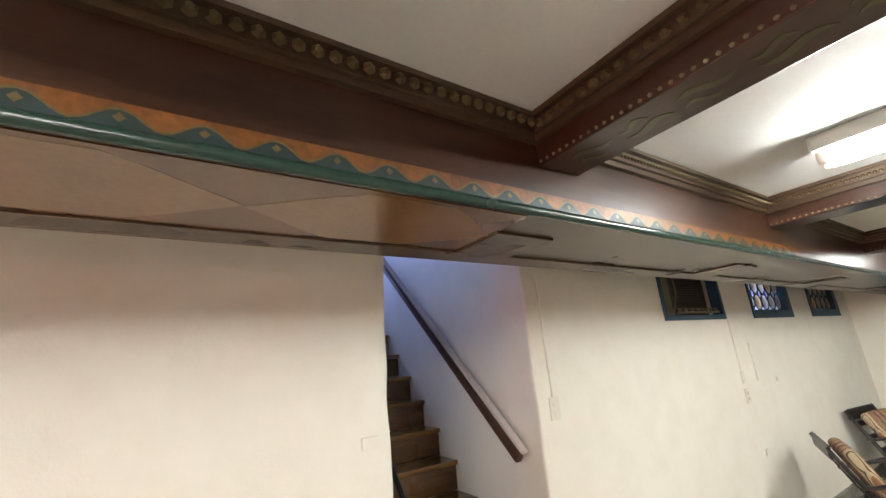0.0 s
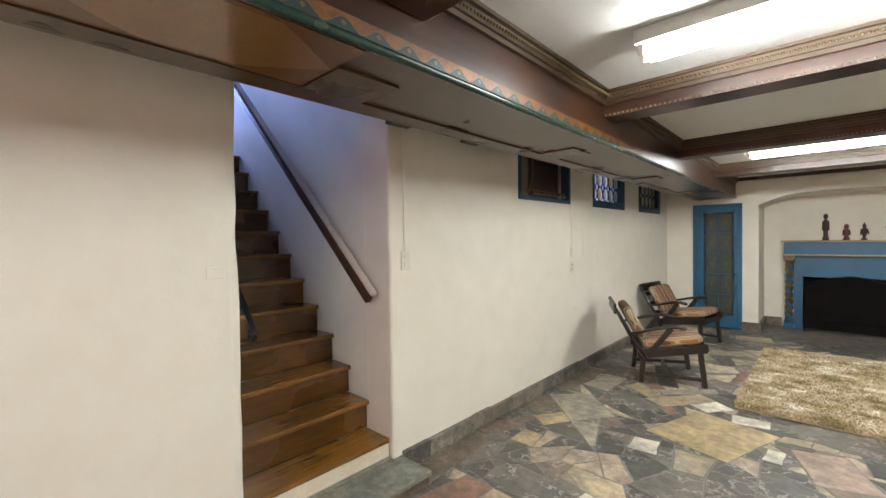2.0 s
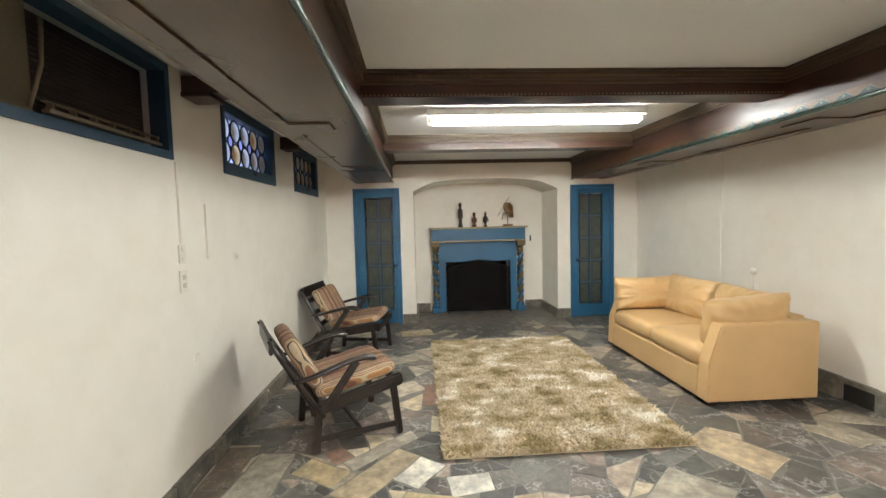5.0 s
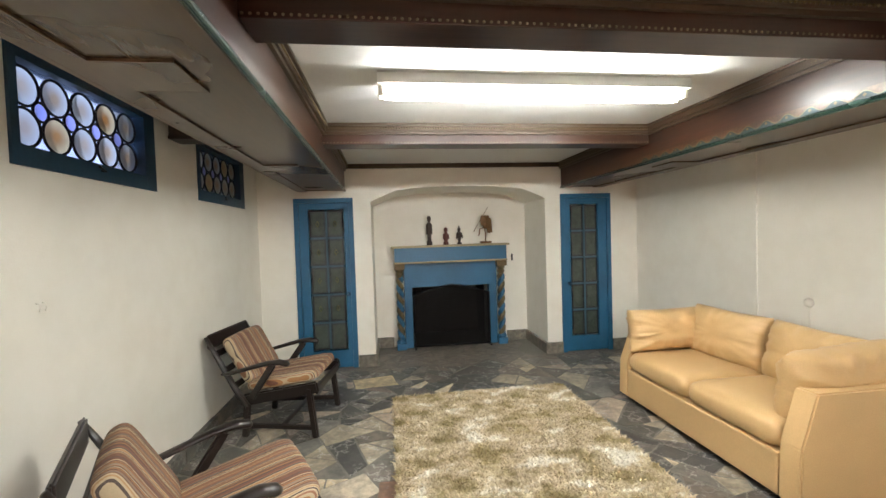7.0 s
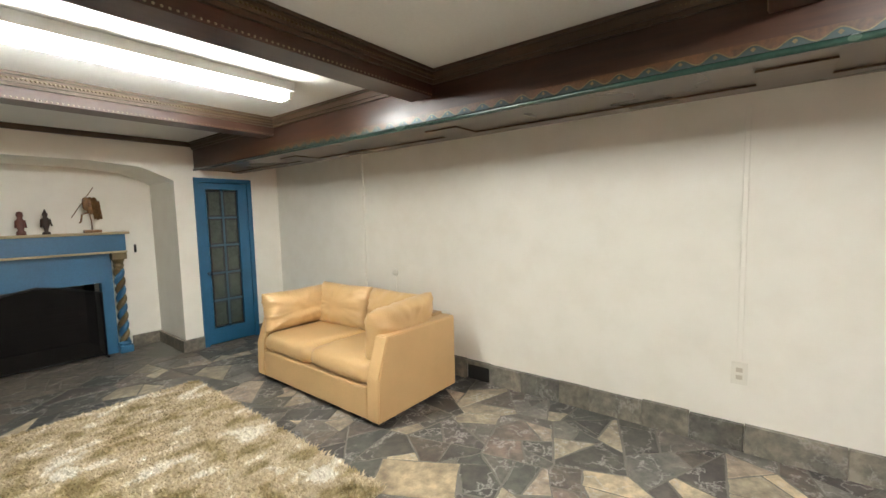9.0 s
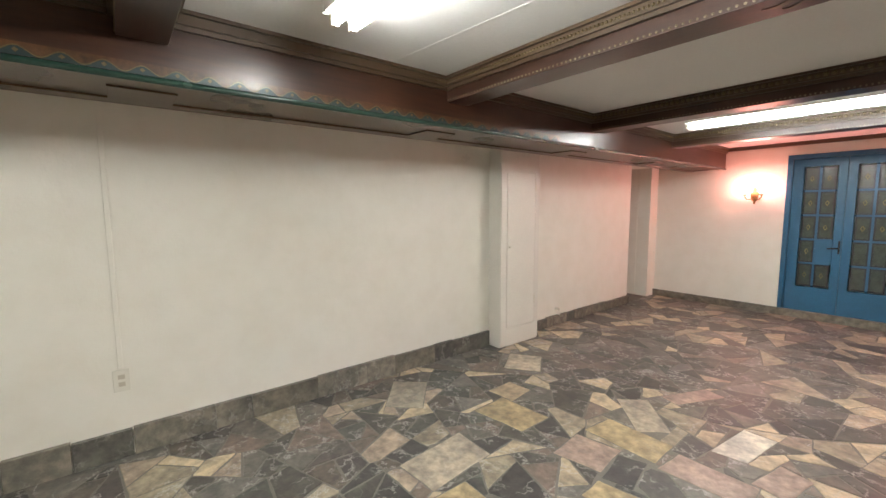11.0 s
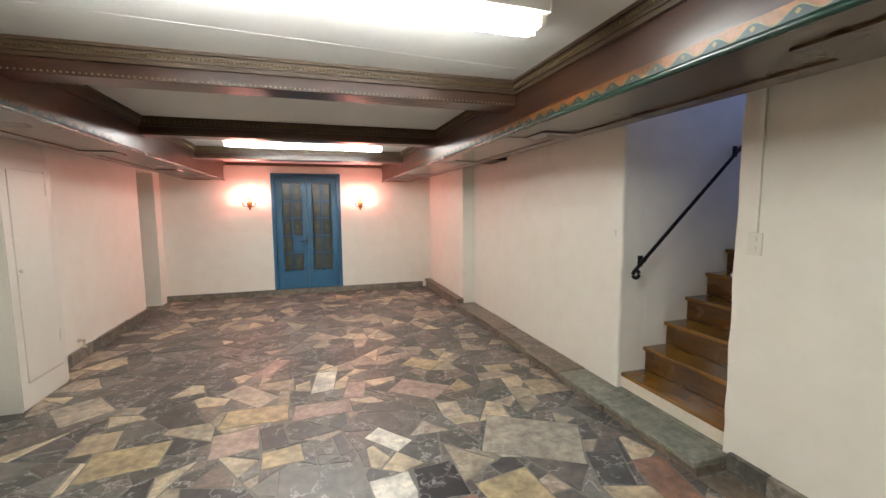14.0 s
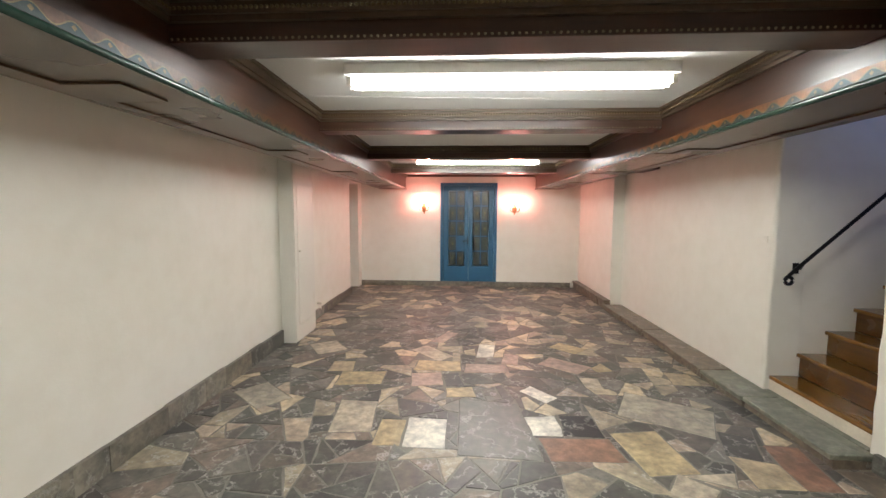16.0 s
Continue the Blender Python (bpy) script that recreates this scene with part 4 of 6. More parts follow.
def rondel_window(name, a, b, label, bright):
    root = empty(name, label, "window", kind="structure")
    y0, y1, z0, z1 = a + 0.04, b - 0.11, SILL + 0.08, HEAD - 0.07
    bm = bmesh.new()
    for p, q, u, v in ((a, b, SILL, z0), (a, b, z1, HEAD), (a, y0, z0, z1), (y1, b, z0, z1)):
        bx(bm, -0.075, 0.012, p + 0.001, q - 0.001, u, v)
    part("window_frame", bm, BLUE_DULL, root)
    pane = part("pane", one_box(-0.045, -0.041, y0, y1, z0, z1), CLEAR_PANE, root)
    pane.visible_shadow = False
    w, h = (y1 - y0) / 5, z1 - z0
    r = min(w, h / 2) * 0.47
    spots = [(y0 + (k + 0.5) * w, z0 + h * q, r) for k in range(5) for q in (0.255, 0.745)]
    small = [(y0 + (k + 1) * w, z0 + h * 0.5, r * 0.52) for k in range(4)]
    for k, (y, z, q) in enumerate(spots + small):
        tint = RONDEL_C if q < r * 0.9 else (RONDEL_B if k in (2, 7) else RONDEL_A)
        bm = bmesh.new()
        sweep(bm, [(-0.040, 0, 0), (-0.038, 0, 0), (-0.037, 0, 0), (-0.0365, 0, 0)], [q, q, q * 0.92, q * 0.3], 24)
        g = part("rondel", bm, tint, root, "", True)
        g.location = (0, y, z)
        g.visible_shadow = False
        bm = bmesh.new()
        ring = [(-0.034, q * math.cos(t), q * math.sin(t)) for t in (2 * math.pi * j / 24 for j in range(25))]
        sweep(bm, ring, 0.006, 6, False)
        part("lead_ring", bm, LEAD, g, "", True)
    bm = bmesh.new()
    sweep(bm, [(0.012, (a + b) / 2, SILL + 0.05), (0.03, (a + b) / 2, SILL + 0.045), (0.035, (a + b) / 2 - 0.05, SILL + 0.06)], 0.006, 6)
    part("catch", bm, IRON, root)
    return root


w1 = empty("window_1", "blue window opening filled by an air conditioner", "window", kind="structure")
a, b = WINDOWS[0]
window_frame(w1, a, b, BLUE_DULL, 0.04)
part("filler_panel", one_box(-0.07, -0.05, a + 0.041, a + 0.245, SILL + 0.041, HEAD - 0.041), AC_SIDE, w1, "beige filler panel beside the unit")
rondel_window("window_2", *WINDOWS[1], "blue window of bullseye glass discs lit by daylight", True)
rondel_window("window_3", *WINDOWS[2], "dark blue window of unlit bullseye glass discs", False)

ac = empty("air_conditioner", "old brown window air conditioner in a blue frame", "air conditioner")
part("body", one_box(-0.9, -0.10, 7.54, 8.205, SILL + 0.045, HEAD - 0.045, bevel=0.01), AC_DARK, ac)
bm = bmesh.new()
for k in range(15):
    z = SILL + 0.105 + k * 0.021
    bx(bm, -0.0995, -0.088, 7.57, 8.16, z, z + 0.009)
part("grille", bm, AC_DARK, ac)
bm = bmesh.new()
bx(bm, -0.03, 0.0, 7.545, 8.18, SILL + 0.058, SILL + 0.072)
for k in range(7):
    y = 7.56 + k * 0.098
    bx(bm, -0.028, -0.004, y, y + 0.01, SILL + 0.0722, SILL + 0.095)
bx(bm, -0.03, -0.012, 7.545, 8.18, SILL + 0.0955, SILL + 0.102)
part("drip_tray", bm, AC_SIDE, ac, "pale metal tray under the unit")
bm = bmesh.new()
sweep(bm, [(-0.02, 7.56, HEAD - 0.1), (0.0, 7.53, 2.05), (0.005, 7.52, 1.98), (-0.01, 7.50, 1.88), (-0.03, 7.50, SILL + 0.065)], 0.007, 8)
part("power_cord", bm, AC_SIDE, ac, "pale power cord", True)

# ---- fireplace ----
fp = empty("fireplace", "blue painted fireplace surround with twisted gilt columns", "fireplace")
F = 2.18
Y = N1
bm = bmesh.new()
bx(bm, F - 0.76, F + 0.76, Y - 0.26, Y, 1.30, 1.325, bevel=0.005)
part("mantel_shelf", bm, STONE_TRIM, fp, "straw-coloured shelf edge")
bm = bmesh.new()
bx(bm, F - 0.725, F + 0.725, Y - 0.225, Y, 1.122, 1.2995)
part("frieze", bm, BLUE, fp)
bm = bmesh.new()
bx(bm, F - 0.735, F + 0.735, Y - 0.232, Y, 1.10, 1.1215, bevel=0.004)
part("gilt_strip", bm, STONE_TRIM, fp, "straw-gold strip under the frieze")
bm = bmesh.new()
bx(bm, F - 0.61, F - 0.51, Y - 0.12, Y, 0.0, 1.10)
bx(bm, F + 0.51, F + 0.61, Y - 0.12, Y, 0.0, 1.10)
bx(bm, F - 0.51, F + 0.51, Y - 0.12, Y, 0.785, 1.10)
part("surround", bm, BLUE, fp)
for s in (-1, 1):
    cx, cy = F + s * 0.665, Y - 0.14
    bm = bmesh.new()
    bx(bm, cx - 0.06, cx + 0.06, Y - 0.21, Y, 0.0, 0.08, bevel=0.006)
    lathe(bm, [(0.055, 0.08), (0.06, 0.10), (0.045, 0.13)], (cx, cy, 0), 14)
    part("column_base", bm, BLUE, fp)
    bm = bmesh.new()
    bx(bm, cx - 0.065, cx + 0.065, Y - 0.215, Y, 1.03, 1.099)
    lathe(bm, [(0.038, 0.92), (0.05, 0.96), (0.042, 0.985), (0.062, 1.03)], (cx, cy, 0), 14)
    part("capital", bm, GILT, fp, "carved dull gilt capital")
    # twisted shaft: two strands wound round each other
    for ph, mat, nm in ((0.0, BLUE, "blue_strand"), (math.pi, GILT, "gilt_strand")):
        bm = bmesh.new()
        pts = []
        for k in range(81):
            u = k / 80
            ang = ph + s * u * 2 * math.pi * 4.2
            pts.append((cx + 0.02 * math.cos(ang), cy + 0.02 * math.sin(ang), 0.12 + u * 0.81))
        sweep(bm, pts, 0.031, 8)
        part(nm, bm, mat, fp, "", True)
brick_mesh = None
firebox = bpy.data.objects["firebox"]
for row in range(11):
    for col in range(6):
        x = 1.665 + col * 0.206 - (0.103 if row % 2 else 0.0)
        if x < 1.66 or x + 0.198 > 2.69:
            continue
        if brick_mesh is None:
            o = part("brick", one_box(0, 0.198, -0.012, 0, 0, 0.066, bevel=0.004), FIREBRICK, firebox)
            brick_mesh = o.data
        else:
            o = new("brick", brick_mesh)
            o.parent = firebox
        o.location = (x, N1 + 0.699, 0.02 + row * 0.076)
scr = empty("fire_screen", "black wire-mesh fire screen with peaked top", "fire screen")
xs = (F - 0.49, F + 0.49)
bm = bmesh.new()
top = [(xs[0], 0.69), (xs[0] + 0.28, 0.775), (F, 0.81), (xs[1] - 0.28, 0.775), (xs[1], 0.69)]
outline = [(xs[0], 0.02), (xs[1], 0.02)] + top[::-1]
fr = [bm.verts.new((x, Y - 0.172, z)) for x, z in outline]
bk = [bm.verts.new((x, Y - 0.165, z)) for x, z in outline]
bm.faces.new(fr)
bm.faces.new(bk[::-1])
for k in range(len(fr)):
    bm.faces.new((fr[k], fr[k - 1], bk[k - 1], bk[k]))
part("mesh_panel", bm, SCREEN, scr)
bm = bmesh.new()
sweep(bm, [(xs[0], Y - 0.175, 0.0)] + [(x, Y - 0.175, z) for x, z in top] + [(xs[1], Y - 0.175, 0.0)], 0.011, 8)
sweep(bm, [(xs[0], Y - 0.175, 0.03), (xs[1], Y - 0.175, 0.03)], 0.009, 8)
part("screen_frame", bm, IRON, scr, "", True)
for x in xs:
    part("foot", one_box(x - 0.012, x + 0.012, Y - 0.24, Y - 0.13, 0.0, 0.018), IRON, scr)

# carvings on the mantel shelf
MZ, MY = 1.325, Y - 0.13


def carving(name, prof, x, mat, label, cat="figurine", sx=1.0, sy=0.8, extra=()):
    bm = bmesh.new()
    lathe(bm, prof, (x, MY, MZ), 14, sx, sy)
    for a, b, r in extra:
        sweep(bm, [(x + a[0], MY + a[1], MZ + a[2]), (x + b[0], MY + b[1], MZ + b[2])], r, 8)
    ob = link(name, bm, mat, None, "", True)
    return tagged(ob, label, cat, "mantel carvings")


carving("figurine", [(0.036, 0), (0.036, 0.04), (0.026, 0.05), (0.024, 0.12), (0.032, 0.18), (0.034, 0.24), (0.030, 0.28), (0.014, 0.295), (0.013, 0.305), (0.024, 0.32), (0.026, 0.345), (0.02, 0.37), (0.006, 0.38)], 1.915, DARK_CARVED, "tall slim dark wooden carved figure on mantel", extra=(((0.03, 0, 0.27), (0.032, 0, 0.14), 0.009), ((-0.03, 0, 0.27), (-0.032, 0, 0.14), 0.009)))
carving("figurine", [(0.036, 0), (0.034, 0.03), (0.022, 0.045), (0.03, 0.09), (0.034, 0.13), (0.02, 0.155), (0.018, 0.165), (0.026, 0.185), (0.022, 0.215), (0.006, 0.225)], 2.13, RED_CARVED, "small reddish wooden carved figure on mantel", extra=(((0.03, 0, 0.14), (0.035, -0.01, 0.07), 0.008), ((-0.03, 0, 0.14), (-0.035, -0.01, 0.07), 0.008)))
carving("figurine", [(0.032, 0), (0.03, 0.02), (0.014, 0.03), (0.02, 0.06), (0.034, 0.11), (0.03, 0.15), (0.014, 0.17), (0.02, 0.185), (0.022, 0.2), (0.01, 0.22), (0.003, 0.245)], 2.305, DARK_CARVED, "small black wooden carved figure with pointed headdress", extra=(((0.03, 0, 0.15), (0.042, -0.01, 0.08), 0.008), ((-0.03, 0, 0.15), (-0.036, -0.01, 0.07), 0.008)))
bm = bmesh.new()
px = 2.655
bx(bm, px - 0.07, px + 0.07, MY - 0.045, MY + 0.045, MZ, MZ + 0.03, bevel=0.004)
sweep(bm, [(px + 0.0, MY, MZ + 0.03), (px + 0.0, MY, MZ + 0.12), (px - 0.01, MY, MZ + 0.2)], 0.006, 6)
for dx, dz, r, l in ((-0.035, 0.3, 0.03, 0.07), (0.0, 0.28, 0.034, 0.09), (0.035, 0.27, 0.03, 0.1), (0.055, 0.22, 0.02, 0.09)):
    pillow(bm, Matrix.Translation((px + dx, MY, MZ + dz)), r, r * 0.7, l, 0.8, 0.0, 0, 12, 8)
sweep(bm, [(px - 0.02, MY, MZ + 0.21), (px - 0.075, MY - 0.01, MZ + 0.19), (px - 0.085, MY - 0.01, MZ + 0.12), (px - 0.10, MY - 0.02, MZ + 0.105)], 0.008, 6)
sweep(bm, [(px + 0.03, MY - 0.03, MZ + 0.47), (px - 0.16, MY - 0.03, MZ + 0.16)], 0.004, 6)
for k in range(6):
    sweep(bm, [(px + 0.01 + k * 0.011, MY - 0.035, MZ + 0.33), (px + 0.02 + k * 0.012, MY - 0.04, MZ + 0.14)], 0.006, 5)
tagged(link("puppet_figure", bm, PUPPET, None, "", True), "brown and gilt puppet-like figure on small stand", "figurine", "mantel carvings")

# ---- lamps ----
LAMP = empty("ceiling_light", "lit white twin-tube fluorescent batten on the ceiling", "ceiling light", "fluorescent lights")
bm = bmesh.new()
bx(bm, -0.845, 0.845, -0.078, 0.078, HIGH - 0.056, HIGH - 0.0005, bevel=0.004)
part("housing", bm, HOUSING, LAMP)
for s in (-1, 1):
    part("end_cap", one_box(s * 0.848 - 0.003, s * 0.848 + 0.003, -0.08, 0.08, HIGH - 0.060, HIGH - 0.0005, bevel=0.001), HOUSING, LAMP)
for s in (-1, 1):
    for d in (-1, 1):
        bm = bmesh.new()
        bx(bm, s * 0.832 - 0.013, s * 0.832 + 0.013, d * 0.040 - 0.017, d * 0.040 + 0.017, HIGH - 0.104, HIGH - 0.0585, bevel=0.006)
        part("lampholder", bm, PLASTIC, LAMP)
for s in (-1, 1):
    bm = bmesh.new()
    sweep(bm, [(-0.818, s * 0.040, HIGH - 0.083), (-0.795, s * 0.040, HIGH - 0.083), (0.795, s * 0.040, HIGH - 0.083), (0.818, s * 0.040, HIGH - 0.083)], [0.015, 0.019, 0.019, 0.015], 14)
    part("tube", bm, TUBE_GLOW, LAMP, "glowing white tube", True)
LAMP.matrix_basis = pose(2.215, 6.12, 0, 0, 0, 1.0)
copy_thing(LAMP, pose(2.215, 9.23, 0))
copy_thing(LAMP, pose(2.29, 2.66, 0, 0, 0, 1.5))

SC = empty("wall_sconce", "lit brass wall sconce with two candle bulbs", "wall sconce", "wall sconces")
bm = bmesh.new()
lathe(bm, [(0.006, -0.115), (0.016, -0.10), (0.012, -0.085), (0.03, -0.065), (0.045, -0.01), (0.052, 0.035), (0.03, 0.05), (0.02, 0.065), (0.03, 0.078), (0.016, 0.10), (0.005, 0.125)], (0, 0.026, 0), 16, 1.0, 0.5)
part("backplate", bm, BRASS, SC, "", True)
for s in (-1, 1):
    bm = bmesh.new()
    sweep(bm, [(0, 0.02, -0.02), (s * 0.03, 0.06, -0.05), (s * 0.07, 0.085, -0.05), (s * 0.095, 0.09, -0.02), (s * 0.095, 0.09, 0.0)], 0.007, 8)
    part("arm", bm, BRASS, SC, "", True)
    bm = bmesh.new()
    lathe(bm, [(0.006, 0.0), (0.03, 0.008), (0.032, 0.014), (0.012, 0.018)], (s * 0.095, 0.09, 0), 14)
    part("drip_pan", bm, BRASS, SC, "", True)
    bm = bmesh.new()
    lathe(bm, [(0.011, 0.018), (0.011, 0.07)], (s * 0.095, 0.09, 0), 10)
    part("candle", bm, CREAM_PAINT, SC)
    bm = bmesh.new()
    lathe(bm, [(0.010, 0.0), (0.019, 0.025), (0.021, 0.045), (0.012, 0.075), (0.003, 0.095)], (s * 0.095, 0.09, 0.071), 12)
    part("bulb", bm, BULB_GLOW, SC, "glowing warm bulb", True)
SC.matrix_basis = pose(3.285, 0, 1.59)
copy_thing(SC, pose(1.47, 0, 1.575))

# ---- shallow cupboard on the east wall ----
cup = empty("wall_cupboard", "white-painted full-height cupboard with a closed flat door", "cupboard")
x0, ya, yb = 4.36, 3.28, 3.87
bm = bmesh.new()
bx(bm, x0, east(3.9), ya, yb, 0.0, HIGH - 0.002, bevel=0.004)
part("body", bm, WHITE_PAINT, cup)
dr = part("door", one_box(x0 - 0.016, x0 - 0.002, ya + 0.075, yb - 0.085, 0.20, 1.80, bevel=0.003), WHITE_PAINT, cup)
bm = bmesh.new()
for p, q, u, v in ((ya + 0.002, ya + 0.068, 0.02, 1.87), (yb - 0.078, yb - 0.002, 0.02, 1.87), (ya + 0.0681, yb - 0.0781, 1.808, 1.87), (ya + 0.0681, yb - 0.0781, 0.02, 0.192)):
    bx(bm, x0 - 0.012, x0 - 0.001, p, q, u, v)
part("architrave", bm, WHITE_PAINT, cup)
bm = bmesh.new()
bx(bm, x0 - 0.007, x0 - 0.001, ya + 0.06, yb - 0.02, 1.90, 1.965, bevel=0.002)
part("top_panel", bm, WHITE_PAINT, cup)
for z in (0.40, 1.62):
    part("hinge", one_box(x0 - 0.022, x0 - 0.0165, ya + 0.062, ya + 0.085, z, z + 0.1), PLASTIC, dr)
bm = bmesh.new()
sweep(bm, [(x0 - 0.0165, yb - 0.11, 1.05), (x0 - 0.03, yb - 0.11, 1.05), (x0 - 0.04, yb - 0.11, 1.05)], [0.008, 0.014, 0.009], 10)
part("knob", bm, PLASTIC, dr, "", True)


# ---- plates, conduits and small fittings ----
SOCKET_IVORY = painted("yellowed_ivory", (0.52, 0.47, 0.37), 0.4, var=0.08)
def plate(name, x, y, z, face, w, h, label, cat, kind="switch", mat=PLASTIC):
    """face +1: on a wall that looks along +x; -1: along -x."""
    root = empty(name, label, cat, at=pose(x, y, z, 0, 0, 0 if face > 0 else 180))
    part("cover", one_box(0.0, 0.008, -w / 2, w / 2, -h / 2, h / 2, bevel=0.003), mat, root)
    if kind == "blank":
        pass
    elif kind == "switch":
        for dz in (-0.025, 0.025):
            part("rocker", one_box(0.008, 0.013, -0.012, 0.012, dz - 0.012, dz + 0.012, bevel=0.002), PLASTIC, root)
    else:
        for dz in (-0.022, 0.022):
            part("socket", one_box(0.008, 0.0095, -0.016, 0.016, dz - 0.013, dz + 0.013), SOCKET_IVORY, root)
    return root


def conduit(x, y, z0, z1, face, label):
    ob = link("conduit", one_box(min(x, x + face * 0.013), max(x, x + face * 0.013), y - 0.013, y + 0.013, z0, z1, bevel=0.003), PLASTER)
    return tagged(ob, label, "conduit")


plate("light_switch", 0.0, 5.985, 1.30, 1, 0.075, 0.12, "ivory double light switch on cream wall", "light switch")
conduit(0.0, 5.985, 1.36, 2.2, 1, "painted-over surface conduit rising above switch")
plate("light_switch", 0.0, 4.885, 1.30, 1, 0.075, 0.05, "small painted-over switch plate beside stair opening", "light switch", "blank", PLASTER)
plate("light_switch", 0.0, 8.28, 1.27, 1, 0.06, 0.10, "ivory switch on cream wall below window", "light switch")
plate("wall_socket", 0.0, 8.28, 1.12, 1, 0.07, 0.12, "ivory wall socket below a switch", "wall socket", "socket")
conduit(0.0, 8.28, 1.325, 1.76, 1, "painted-over surface conduit rising to window")
conduit(0.0, 8.55, 1.22, 1.55, 1, "short painted-over conduit on cream wall")
plate("wall_socket", 0.0, 8.36, 0.67, 1, 0.05, 0.05, "small painted-over wall socket", "wall socket", "blank", PLASTER)
ye = 6.93
plate("wall_socket", east(ye), ye, 0.46, -1, 0.08, 0.13, "ivory wall socket low on cream wall", "wall socket", "socket")
conduit(east(ye), ye, 0.53, 2.1, -1, "painted-over surface conduit running down to socket")
ye = 10.13
conduit(east(ye), ye, 0.2, 2.1, -1, "painted-over surface conduit running down wall")
ye = 9.70
hook = empty("wall_fitting", "small round white fitting with thin pipe on wall", "wall fitting", at=pose(east(ye), ye, 0.87, 0, 0, 180))
bm = bmesh.new()
sweep(bm, [(0, 0, 0), (0.02, 0, 0), (0.03, 0, 0)], [0.035, 0.03, 0.015], 14)
part("rosette", bm, PLASTIC, hook, "", True)
part("pipe", one_box(0.0, 0.012, -0.008, 0.008, -0.6, -0.035), PLASTER, hook)
ye = 4.2
plate("cable_box", east(ye), ye, 1.93, -1, 0.11, 0.03, "thin painted-over bracket high on cream wall", "cable box")
key = link("thermostat", one_box(3.032, 3.052, N1 - 0.02, N1, 1.08, 1.17, bevel=0.004), IRON)
tagged(key, "small dark box on alcove wall beside fireplace", "wall switch")
bm = bmesh.new()
bx(bm, 2.21, 2.5, N1 - 0.006, N1, 1.575, 1.583)
bx(bm, 2.21, 2.216, N1 - 0.006, N1, 1.583, 1.72)
tagged(link("wall_wire", bm, PLASTER), "thin painted-over wire on alcove wall", "wire")
# near-black block in the skirting gap: the hollow's shade put in as colour
bm = bmesh.new()
bx(bm, east(8.74) - 0.012, east(8.74) + 0.06, 8.63, 8.85, 0.0, 0.125)
structure("skirting_vent", bm, VENT_SHADE)
bm = bmesh.new()
sweep(bm, [(east(2.69), 2.69, 0.2), (east(2.69) - 0.05, 2.69, 0.2), (east(2.69) - 0.05, 2.69, 0.13)], 0.018, 8)
tagged(link("pipe_stub", bm, PLASTER, None, "", True), "white painted pipe stub above skirting", "pipe")


